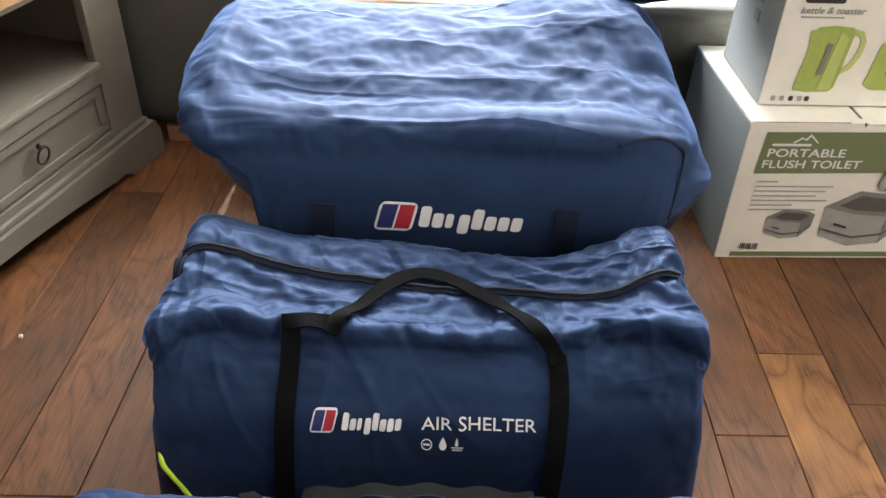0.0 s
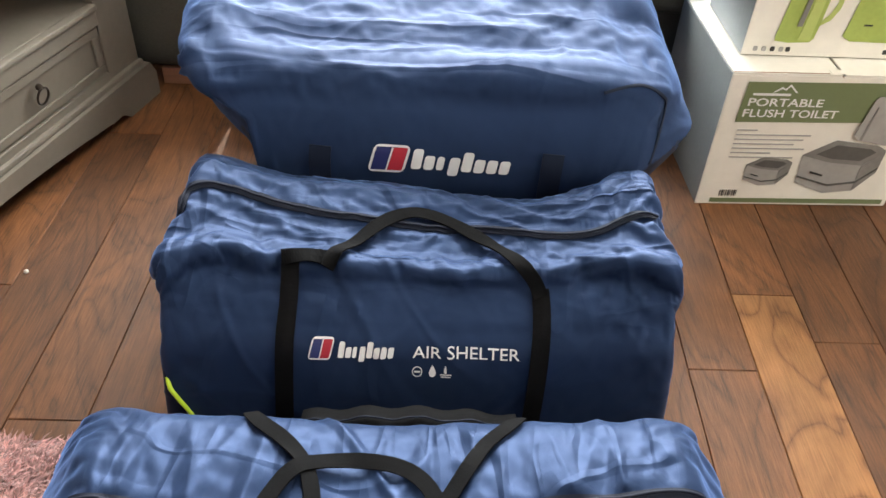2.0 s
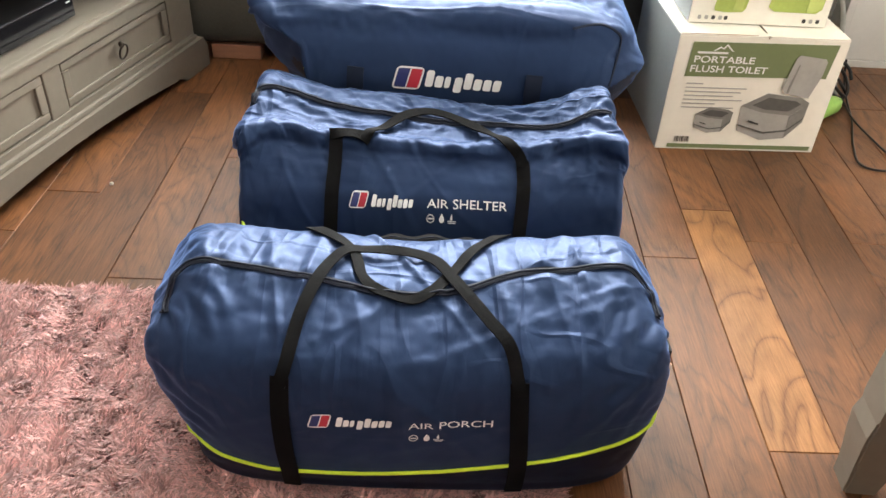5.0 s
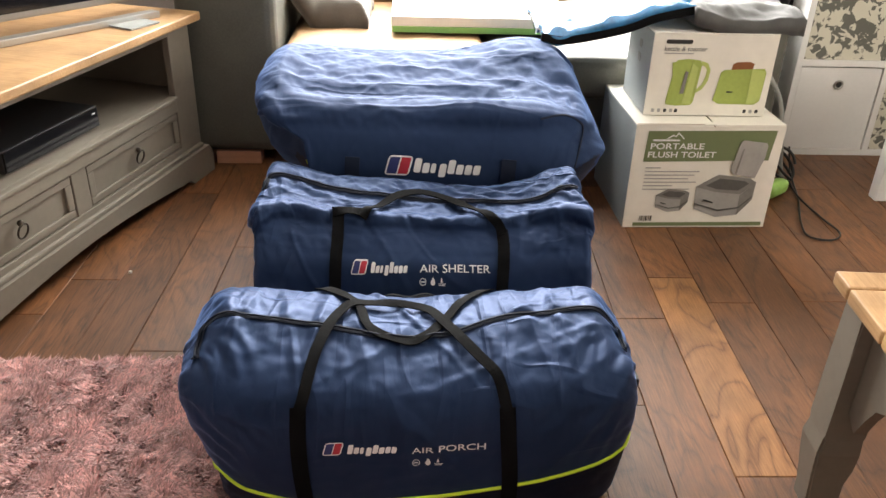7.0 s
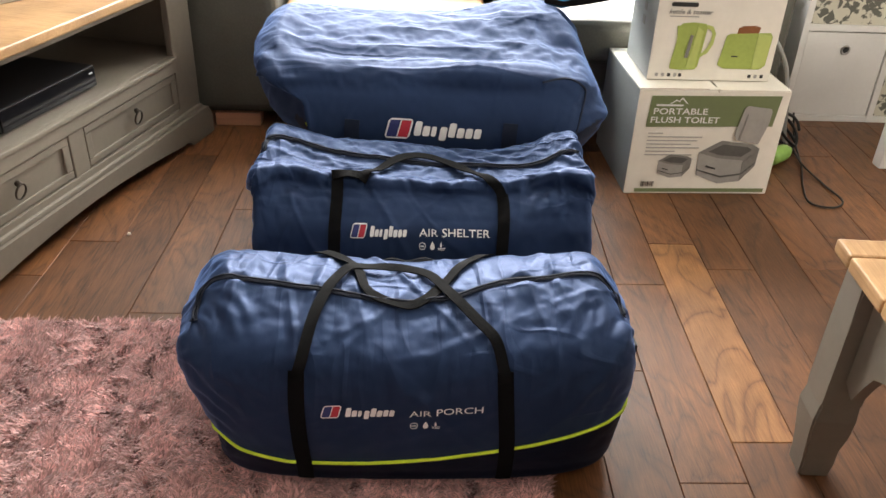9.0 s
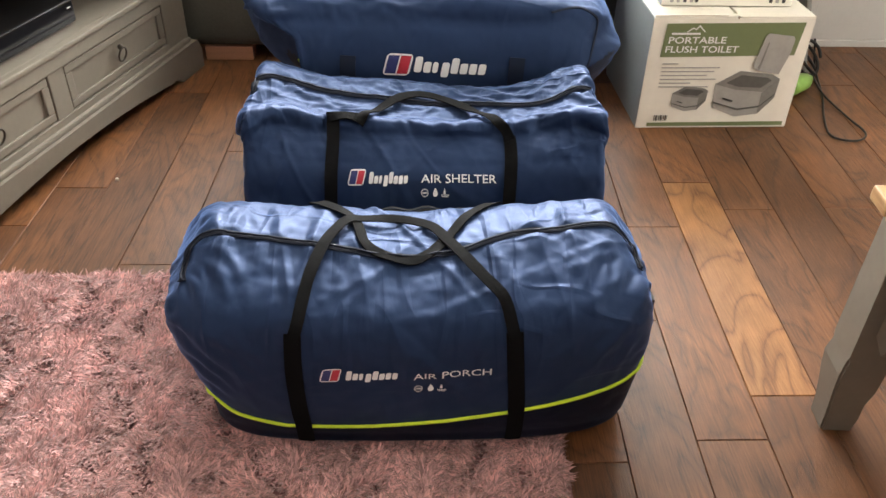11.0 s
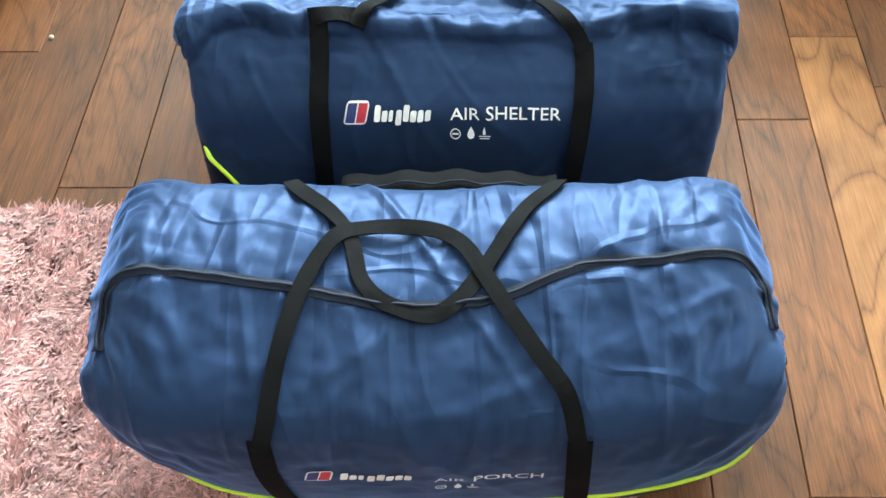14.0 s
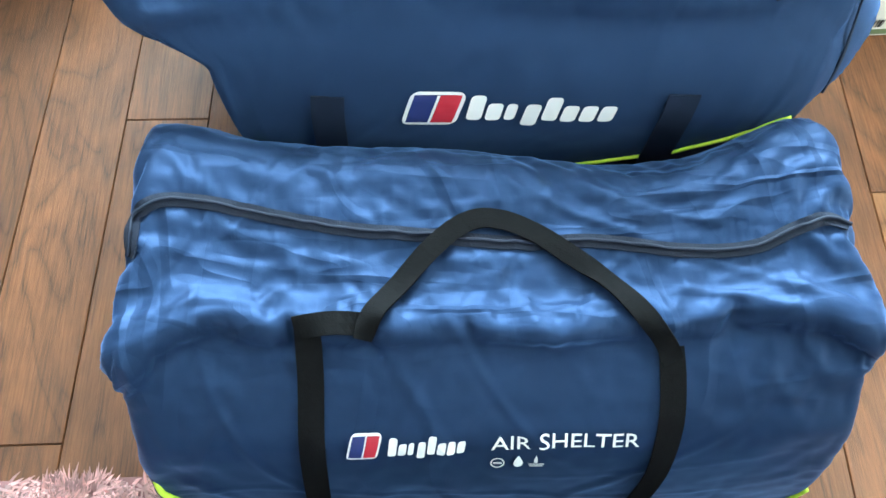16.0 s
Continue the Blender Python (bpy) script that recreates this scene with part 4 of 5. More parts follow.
for name, x0, x1 in (("top_flap", 0.0, 0.222), ("top_flap", 0.226, TW)):
    part(name, block(x0 + 0.001, x1 - 0.001, 0.0, TD, TH + 0.0005, TH + 0.0045, 0.0015), M_CARD, toilet_box, "folded top flap")
part("flap_gap", block(0.2225, 0.2255, 0.0, TD - 0.002, TH - 0.003, TH + 0.0002, 0), M_CARD_EDGE, toilet_box)
part("flap_edge", block(0.002, 0.195, 0.0015, 0.004, TH + 0.0047, TH + 0.0056, 0), M_CARD_EDGE, toilet_box, "dark cut edge of the flap")
part("tab", block(0.2, 0.232, 0.0025, 0.02, TH + 0.0047, TH + 0.0056, 0.0002), M_CARD, toilet_box, "tucked locking tab")
u, w = TW, TH
band = figure("green_band", [(0.085 * u, 0.955 * w), (0.945 * u, 0.965 * w), (0.925 * u, 0.68 * w), (0.075 * u, 0.665 * w)], M_OLIVE, toilet_box, label="olive green printed band")
label_words("PORTABLE", 0.11 * u, 0.785 * w, 0.36 * u, 0.058 * w, M_PRINT, band, 0.0022)
label_words("FLUSH TOILET", 0.1 * u, 0.705 * w, 0.46 * u, 0.058 * w, M_PRINT, band, 0.0022)
peak = [(0.21 * u, 0.885 * w), (0.25 * u, 0.925 * w), (0.265 * u, 0.91 * w), (0.285 * u, 0.945 * w), (0.33 * u, 0.885 * w), (0.32 * u, 0.885 * w), (0.285 * u, 0.93 * w), (0.27 * u, 0.9 * w), (0.25 * u, 0.912 * w), (0.22 * u, 0.885 * w)]
figure("mountain_mark", peak, M_PRINT, band, level=0.0018)
figure("maker_bar", rounded(0.12 * u, 0.3 * u, 0.862 * w, 0.878 * w, 0.002), M_PRINT, band, level=0.0018)
for i in range(7):
    figure("text_bar", [(0.1 * u, (0.6 - 0.035 * i) * w), ((0.2 if i == 0 else (0.47, 0.44, 0.4, 0.46, 0.3, 0.42)[i - 1]) * u, (0.6 - 0.035 * i) * w), ((0.2 if i == 0 else (0.47, 0.44, 0.4, 0.46, 0.3, 0.42)[i - 1]) * u, (0.61 - 0.035 * i) * w), (0.1 * u, (0.61 - 0.035 * i) * w)], M_GREYPRINT2, toilet_box)


def toilet_picture(at, lid):
    """A printed toilet: at(a, b) gives the place of a point within the picture's own square."""
    shape = lambda *pts: [at(a, b) for a, b in pts]
    p = figure("toilet_tank", shape((0.03, 0.2), (0.0, 0.72), (0.35, 1.0), (0.87, 0.92), (1.0, 0.83), (0.99, 0.42), (0.78, 0.06), (0.42, 0.0)), M_GREYPRINT2, toilet_box, level=0.0009, label="printed picture of a toilet")
    figure("toilet_side", shape((0.77, 0.53), (1.0, 0.83), (0.99, 0.42), (0.78, 0.06)), M_GREYPRINT, p, level=0.0019)
    figure("toilet_seat", shape((0.0, 0.72), (0.35, 1.0), (0.87, 0.92), (1.0, 0.83), (0.77, 0.55), (0.34, 0.6)), M_GREYPRINT, p, level=0.0021)
    figure("toilet_bowl", shape((0.16, 0.75), (0.38, 0.92), (0.8, 0.86), (0.88, 0.8), (0.72, 0.64), (0.36, 0.67)), M_DARKGREYPRINT, p, level=0.0031)
    figure("toilet_seam", shape((0.02, 0.345), (0.44, 0.185), (0.78, 0.25), (0.985, 0.52), (0.985, 0.49), (0.78, 0.215), (0.44, 0.15), (0.02, 0.315)), M_DARKGREYPRINT, p, level=0.0031)
    figure("toilet_latch", shape((0.16, 0.4), (0.33, 0.335), (0.33, 0.37), (0.16, 0.435)), M_DARKPRINT, p, level=0.0034)
    if lid:
        figure("toilet_lid", shape((0.58, 1.02), (0.52, 1.12), (0.6, 1.72), (0.64, 1.78), (1.03, 1.72), (1.06, 1.66), (1.05, 1.4), (0.95, 0.93)), M_GREYPRINT2, p, level=0.0037, label="raised lid")
        figure("toilet_lid_edge", shape((0.6, 1.02), (0.66, 1.6), (0.68, 1.6), (0.63, 1.02)), M_GREYPRINT, p, level=0.0047)


toilet_picture(lambda a, b: ((0.466 + 0.41 * a) * u, (0.11 + 0.43 * b) * w), True)
toilet_picture(lambda a, b: ((0.2 + 0.228 * a) * u, (0.165 + 0.235 * b) * w), False)
figure("green_strip", [(0.07 * u, 0.02 * w), (0.975 * u, 0.022 * w), (0.975 * u, 0.06 * w), (0.07 * u, 0.055 * w)], M_OLIVE, toilet_box)
for i in range(9):
    x = (0.11 + 0.0105 * i) * u
    figure("barcode_bar", [(x, 0.075 * w), (x + (0.0015, 0.0028, 0.001)[i % 3], 0.075 * w), (x + (0.0015, 0.0028, 0.001)[i % 3], 0.125 * w), (x, 0.125 * w)], M_DARKPRINT, toilet_box)

KW, KH, KD = 0.352, 0.232, 0.24
kettle_box = thing("kettle_carton", "white carton picturing a lime green kettle and toaster", "carton", pose(0.612, 1.468, TH + 0.0072, 0, 0, 0.6))
part("carton_front", block(0, KW, 0, 0.003, 0, KH, 0.0012), M_CARD, kettle_box, "printed front panel")
# left side again in the card colour darkened for shade
part("carton_side", block(0, 0.003, 0.0035, KD, 0, KH, 0.001), M_CARD_SHADE, kettle_box)
part("carton_side", block(KW - 0.003, KW, 0.0035, KD, 0, KH, 0.001), M_CARD, kettle_box)
part("carton_back", block(0.0035, KW - 0.0035, KD - 0.003, KD, 0, KH, 0.001), M_CARD, kettle_box)
part("carton_top", block(0.0, KW, 0.0, KD, KH + 0.0005, KH + 0.0035, 0.001), M_CARD, kettle_box)
u, w = KW, KH
figure("maker_bar", rounded(0.1 * u, 0.31 * u, 0.885 * w, 0.935 * w, 0.005), M_DARKPRINT, kettle_box)
label_words("kettle & toaster", 0.09 * u, 0.8 * w, 0.34 * u, 0.055 * w, M_GREYPRINT, kettle_box, 0.0018, 0.02)
figure("text_bar", [(0.1 * u, 0.765 * w), (0.33 * u, 0.765 * w), (0.33 * u, 0.777 * w), (0.1 * u, 0.777 * w)], M_GREYPRINT2, kettle_box)
kp = figure("kettle_picture", [(a * u, b * w) for a, b in ((0.17, 0.14), (0.165, 0.18), (0.19, 0.5), (0.175, 0.66), (0.2, 0.665), (0.215, 0.69), (0.3, 0.705), (0.4, 0.69), (0.415, 0.64), (0.4, 0.3), (0.39, 0.17), (0.37, 0.135), (0.25, 0.125))], M_LIME, kettle_box, label="printed lime green kettle")
figure("kettle_shine", [(a * u, b * w) for a, b in ((0.3, 0.15), (0.37, 0.15), (0.39, 0.6), (0.34, 0.66))], M_LIME2, kp, level=0.0018)
figure("kettle_gauge", [(a * u, b * w) for a, b in ((0.27, 0.28), (0.3, 0.28), (0.315, 0.55), (0.29, 0.56))], M_GREYPRINT, kp, level=0.0026)
hand = [(0.41, 0.68), (0.46, 0.66), (0.49, 0.58), (0.485, 0.45), (0.45, 0.34), (0.4, 0.29), (0.4, 0.33), (0.44, 0.4), (0.46, 0.5), (0.46, 0.58), (0.44, 0.62), (0.41, 0.63)]
figure("kettle_grip", [(a * u, b * w) for a, b in hand], M_LIME2, kp, level=0.0009)
tp = figure("toaster_picture", [(a * u, b * w) for a, b in ((0.55, 0.2), (0.56, 0.3), (0.58, 0.55), (0.61, 0.58), (0.93, 0.6), (0.95, 0.55), (0.94, 0.2), (0.9, 0.15), (0.6, 0.155))], M_LIME, kettle_box, label="printed lime green toaster")
figure("toaster_side", [(a * u, b * w) for a, b in ((0.83, 0.16), (0.9, 0.17), (0.935, 0.22), (0.94, 0.57), (0.83, 0.59))], M_LIME2, tp, level=0.0018)
figure("toaster_mark", [(a * u, b * w) for a, b in ((0.65, 0.3), (0.7, 0.3), (0.7, 0.315), (0.65, 0.315))], M_DARKPRINT, tp, level=0.0018)
figure("toast", [(a * u, b * w) for a, b in ((0.66, 0.57), (0.83, 0.575), (0.84, 0.66), (0.8, 0.68), (0.7, 0.675), (0.665, 0.65))], M_TOAST, tp, level=0.0003)
for i, x in enumerate((0.06, 0.11, 0.16, 0.21, 0.25, 0.82, 0.87, 0.92)):
    figure("icon", rounded(x * u, (x + 0.026) * u, 0.04 * w, 0.085 * w, 0.003), M_DARKPRINT if i in (2, 4, 5, 7) else M_GREYPRINT2, kettle_box)
for z in (0.55, 0.72):
    part("side_mark", block(-0.0016, -0.0004, 0.1, 0.125, z * KH, (z + 0.1) * KH, 0), M_GREYPRINT, kettle_box)


# ---- cables and the bottle behind the cartons ----
hose = thing("grey_hose", "grey plastic hose curving down behind the cartons", "hose")
tube("hose_tube", [(1.04, 1.8, 0.42), (1.09, 1.76, 0.36), (1.14, 1.755, 0.28), (1.175, 1.76, 0.16), (1.2, 1.77, 0.05), (1.21, 1.75, 0.008)], 0.008, M_HOSE, hose)
lead = thing("black_lead", "black mains lead looping over the floor", "cable")
tube("lead_cable", [(1.24, 1.82, 0.1), (1.25, 1.79, 0.02), (1.2, 1.6, 0.006), (1.14, 1.44, 0.006), (1.12, 1.34, 0.006), (1.18, 1.315, 0.006), (1.225, 1.36, 0.006), (1.215, 1.46, 0.006), (1.2, 1.6, 0.012), (1.225, 1.75, 0.012)], 0.0032, M_CABLE, lead, n=110)
tube("lead_coil", [(1.2 + 0.045 * math.cos(a), 1.76 + 0.025 * math.sin(a), 0.06 + 0.05 * math.sin(a * 0.9)) for a in np.linspace(0, 15, 26)], 0.005, M_CABLE, lead, "coiled black lead", n=140)
bottle = thing("green_bottle", "small pale green plastic bottle lying on the floor", "bottle", pose(1.14, 1.64, 0.028, 0, 90, 38))
bm = bmesh.new()
prof = [(0.0, -0.055), (0.022, -0.054), (0.027, -0.045), (0.027, 0.02), (0.022, 0.034), (0.012, 0.04), (0.012, 0.056), (0.0, 0.057)]
rv = [[bm.verts.new((max(r, 0.0004) * math.cos(a), max(r, 0.0004) * math.sin(a), z)) for a in np.linspace(0, 2 * np.pi, 20, endpoint=False)] for r, z in prof]
for i in range(len(prof) - 1):
    for j in range(20):
        bm.faces.new((rv[i][j], rv[i][(j + 1) % 20], rv[i + 1][(j + 1) % 20], rv[i + 1][j]))
part("bottle_body", bm, M_GREENCAP, bottle, smooth=True)

speck = thing("crumb", "small pale crumb on the floorboards", "crumb", pose(-0.775, 1.102, 0.0035))
bm = bmesh.new()
bmesh.ops.create_icosphere(bm, subdivisions=2, radius=0.0045)
part("crumb_body", bm, M_CARD, speck, smooth=True)


# ---- coffee table ----
table = thing("coffee_table", "grey coffee table with pine top and shaped legs", "coffee table", pose(0.628, 0.362, 0, 0, 0, -4))
TT = 0.45
part("table_board", block(0, 0.95, -0.055, 0.0, TT - 0.024, TT, 0.005), M_PINE, table, "waxed pine end board")
for i in range(4):
    part("table_board", block(0, 0.95, -0.055 - 0.12 * (i + 1), -0.0585 - 0.12 * i, TT - 0.024, TT, 0.004), M_PINE, table, "waxed pine board")


def table_leg(cx, cy, fx):
    """A square leg with a knee above a narrow foot."""
    rings = [(0.0, 0.027, 0.0), (0.03, 0.028, 0.0), (0.06, 0.03, 0.001), (0.1, 0.034, 0.002), (0.135, 0.037, 0.002), (0.165, 0.034, 0.0), (0.175, 0.034, 0.0), (0.3, 0.033, 0.0), (TT - 0.0245, 0.033, 0.0)]
    b = bmesh.new()
    loops = [[b.verts.new((cx + sx * r - fx * o, cy + sy * r, z)) for sx, sy in ((-1, -1), (1, -1), (1, 1), (-1, 1))] for z, r, o in rings]
    for lo, hi in zip(loops, loops[1:]):
        for i in range(4):
            b.faces.new((lo[i], lo[(i + 1) % 4], hi[(i + 1) % 4], hi[i]))
    b.faces.new(loops[0][::-1])
    b.faces.new(loops[-1])
    up = [e for e in b.edges if abs(e.verts[0].co.z - e.verts[1].co.z) > 0.001]
    bmesh.ops.bevel(b, geom=up, offset=0.004, segments=2, affect="EDGES")
    return b


for x, y, fx in ((0.057, -0.046, 1), (0.893, -0.046, -1), (0.057, -0.49, 1), (0.893, -0.49, -1)):
    part("leg", table_leg(x, y, fx), M_GREY, table, "shaped grey leg")


def apron(length):
    top, n = TT - 0.0245, 16
    out = [(0, top), (0, top - 0.2), (0.03, top - 0.215), (0.05, top - 0.17)]
    out += [(0.05 + (length - 0.1) * i / n, top - 0.15 + 0.05 * math.sin(math.pi * i / n)) for i in range(1, n)]
    return out + [(length - 0.05, top - 0.17), (length - 0.03, top - 0.215), (length, top - 0.2), (length, top)]


part("apron", prism(apron(0.76), -0.06, -0.04), M_GREY, table, m=pose(0.095, 0, 0))
part("apron", prism(apron(0.76), -0.5, -0.48), M_GREY, table, m=pose(0.095, 0, 0))
part("apron", prism(apron(0.37), -0.01, 0.01), M_GREY, table, m=pose(0.057, -0.453, 0, 0, 0, 90))
part("apron", prism(apron(0.37), -0.01, 0.01), M_GREY, table, m=pose(0.893, -0.453, 0, 0, 0, 90))


# ---- front bag, for a porch ----
def near(a, b, width):
    return np.exp(-((a - b) / width) ** 2)


def ramp01(a, lo, hi):
    return np.clip((a - lo) / (hi - lo), 0, 1)


ZIP1 = [(-0.40, 0.335), (-0.394, 0.401), (-0.345, 0.413), (-0.272, 0.408), (-0.184, 0.397), (-0.112, 0.385), (-0.04, 0.385), (0.034, 0.397), (0.112, 0.427), (0.187, 0.428), (0.249, 0.433), (0.295, 0.42), (0.305, 0.36)]
z1 = np.array(ZIP1[1:-1])


def shape_porch(v, u):
    v = v.copy()
    t = np.clip(v[:, 2] / 0.33, 0, 1)
    d = t - 0.76
    pull = np.where(d > 0, 0.058 * d / 0.24, np.where(u < 0, 0.048, 0.012) * np.minimum(-d / 0.45, 1.0))
    v[:, 0] -= np.sign(u) * np.abs(u) ** 3 * (pull - 0.006)
    v[:, 1] += np.abs(u) ** 7 * 0.045 * (v[:, 1] < 0.4) * np.clip((0.4 - v[:, 1]) / 0.1, 0, 1)
    v[:, 1] -= 0.018 * (1 - u ** 2) * np.clip((0.27 - v[:, 2]) / 0.2, 0, 1) * (v[:, 1] < 0.4)
    v[:, 2] -= np.clip(v[:, 2] - 0.22, 0, 1) * 0.16 * np.exp(-((v[:, 0] + 0.05) / 0.12) ** 2)
    v[:, 2] += np.clip(v[:, 2] - 0.2, 0, 1) * (0.12 * np.exp(-((v[:, 0] - 0.26) / 0.09) ** 2) + 0.06 * np.exp(-((v[:, 0] + 0.36) / 0.08) ** 2))
    return v


def loose_porch(v, u):
    x, y, z = v.T
    d = y - np.interp(x, z1[:, 0], z1[:, 1])
    zip_side = np.where(z > 0.2, 1.0, 0.0)
    patch = np.clip(2.4 * value_noise(v * 8 + 3) - 0.6, 0.1, 1.4)
    high = ramp01(z, 0.17, 0.28)
    ends = ramp01(np.abs(u), 0.72, 1.0) * ramp01(z, 0.08, 0.2)
    su = 0.001 * patch + high * 0.008 * near(d, 0, 0.07) * patch + 0.01 * ends
    sv = 0.001 * patch + 0.002 * high * patch + 0.025 * ends * patch
    free = 1 - 0.95 * near(d, 0, 0.016) * zip_side
    for sx in (-0.224, 0.108):
        free = free * (1 - 0.8 * near(x, sx, 0.016) * (y < 0.32) * (z < 0.27))
    give = (0.002 + 0.004 * high + 0.005 * ends) * free
    return su, sv, give * 0.3, give * 1.2


def by_zip(line, reach, size, low):
    return lambda v: size * near(v[:, 1] - np.interp(v[:, 0], line[:, 0], line[:, 1]), 0, reach) * ramp01(v[:, 2], low, low + 0.06) * (1 - 0.9 * near(v[:, 1] - np.interp(v[:, 0], line[:, 0], line[:, 1]), 0, 0.009))


def above(low, high, size):
    return lambda v: size * ramp01(v[:, 2], low, high)


FOLDS1 = [(by_zip(z1, 0.15, 0.007, 0.15), (99, 13, 1.6, 0.33, 1)), (by_zip(z1, 0.13, 0.0055, 0.15), (80, 15, 1.8, 0.3, 5)), (by_zip(z1, 0.05, 0.002, 0.24), (90, 40, 5, 0.45, 9)),
          (above(0.1, 0.24, 0.006), (118, 8, 1.5, 0.14, 12)), (above(0.08, 0.22, 0.005), (52, 8, 1.5, 0.14, 15)), (above(0.02, 0.1, 0.002), (20, 9, 2, 0.12, 18))]
porch = thing("porch_bag", "blue nylon tent bag lettered AIR PORCH, standing on the rug", "tent bag", group="tent bags")
SEC1 = [(0.285, 0.012), (0.262, 0.05), (0.248, 0.11), (0.243, 0.18), (0.247, 0.235), (0.262, 0.272), (0.3, 0.292), (0.36, 0.306), (0.415, 0.314), (0.49, 0.308), (0.548, 0.288), (0.578, 0.23), (0.585, 0.12), (0.575, 0.03), (0.5, 0.008), (0.4, 0.006)]
pipe1 = lambda x, y: float(np.interp(x, [-0.44, -0.4, -0.37, -0.33, -0.25, -0.12, 0.0, 0.1, 0.2, 0.26, 0.31, 0.34], [0.13, 0.12, 0.112, 0.088, 0.073, 0.075, 0.088, 0.107, 0.128, 0.142, 0.158, 0.168]))
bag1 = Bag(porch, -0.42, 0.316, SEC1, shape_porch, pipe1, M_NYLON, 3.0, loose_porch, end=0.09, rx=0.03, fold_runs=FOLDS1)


def on_front(bag, fn, xs, off):
    got = [bag.front(x, fn(x, 0), off)[0] for x in xs]
    return [tuple(p) for p in got if p.y > 0.1]


def zip_on(bag, line, width):
    pts = spline([(x, y, 0) for x, y in line], 60)[:, :2]
    got = [bag.top(x, y, 0.0025) for x, y in pts]
    ribbon("zip_tape", [p for p, _ in got], [n for _, n in got], width, 0.0015, M_ZIP, bag.parent, "dark zip tape", 200)
    tube("zip_teeth", [tuple(p + n * 0.0035) for p, n in got], 0.002, M_ZIP, bag.parent, "raised zip teeth", 200, 6)


zip_on(bag1, ZIP1, 0.013)
tube("piping", on_front(bag1, pipe1, np.linspace(-0.415, 0.332, 60), 0.001), 0.0032, M_NEON, porch, "neon yellow piping", 150)
bag1.strap("strap", [("f", -0.222, 0.03), ("f", -0.222, 0.07), ("f", -0.226, 0.13), ("f", -0.228, 0.2), ("f", -0.226, 0.26)], 0.026, "black webbing strap")
bag1.strap("strap", [("f", 0.112, 0.03), ("f", 0.112, 0.07), ("f", 0.11, 0.13), ("f", 0.104, 0.2), ("f", 0.1, 0.26)], 0.026, "black webbing strap")
bag1.strap("carry_handle", [("f", -0.226, 0.25), ("f", -0.222, 0.272), ("t", -0.21, 0.325), ("t", -0.193, 0.39), ("t", -0.175, 0.433), ("t", -0.156, 0.462), ("t", -0.131, 0.475), ("t", -0.08, 0.481), ("t", -0.041, 0.475), ("t", -0.016, 0.455), ("t", 0.002, 0.425), ("t", 0.031, 0.374), ("t", 0.058, 0.33), ("t", 0.086, 0.29), ("f", 0.098, 0.262), ("f", 0.101, 0.245)], 0.0185, "black webbing handle", 150, 0.0085)
bag1.strap("carry_handle", [("t", -0.222, 0.553), ("t", -0.203, 0.53), ("t", -0.174, 0.505), ("t", -0.15, 0.473), ("t", -0.139, 0.446), ("t", -0.131, 0.414), ("t", -0.113, 0.393), ("t", -0.088, 0.379), ("t", -0.053, 0.373), ("t", -0.024, 0.389), ("t", -0.004, 0.414), ("t", 0.015, 0.441), ("t", 0.035, 0.475), ("t", 0.056, 0.509), ("t", 0.08, 0.534), ("t", 0.098, 0.556)], 0.0185, "black webbing handle", 150, 0.0055)
emblem(bag1, -0.192, 0.177, 0.119, 0.0235, 0.03)
words(bag1, "AIR PORCH", -0.05, 0.183, 0.118, 0.0118, 0.05)
care_marks(bag1, -0.049, 0.158, 0.013, 0.02)
PV, PF = [], []
for i in range(30):
    x = -0.17 + 0.27 * i / 29
    h = 0.25 + 0.012 * math.sin(math.pi * i / 29) + 0.004 * math.sin(i * 0.9)
    for y, z in ((0.55, h - 0.006), (0.575, h), (0.603, h - 0.012), (0.61, h - 0.04), (0.603, h - 0.045), (0.57, h - 0.03)):
        PV.append((x, y, z))
for i in range(29):
    for j in range(6):
        PF.append((i * 6 + j, i * 6 + (j + 1) % 6, (i + 1) * 6 + (j + 1) % 6, (i + 1) * 6 + j))
PF += [tuple(range(6))[::-1], tuple(174 + j for j in range(6))]
mesh_part("label_pocket", PV, PF, M_WEB, porch, "dark grey label pocket")
tube("pocket_binding", [(-0.17 + 0.27 * i / 14, 0.574, 0.2525 + 0.012 * math.sin(math.pi * i / 14) + 0.004 * math.sin(i * 1.86)) for i in range(15)], 0.0012, M_ZIP, porch, "dark binding", 60)
for z in (0.235, 0.2):
    part("side_buckle", block(0.318, 0.336, 0.345, 0.372, z - 0.008, z + 0.008, 0.003), M_BLACK, porch, "small black side buckle")


# ---- middle bag, for a shelter ----
ZIP2 = [(-0.362, 0.845), (-0.36, 0.882), (-0.34, 0.898), (-0.3, 0.9), (-0.241, 0.893), (-0.16, 0.88), (-0.08, 0.874), (0.0, 0.868), (0.075, 0.868), (0.15, 0.855), (0.22, 0.85), (0.26, 0.862), (0.288, 0.869), (0.307, 0.86)]
z2 = np.array(ZIP2[1:-1])


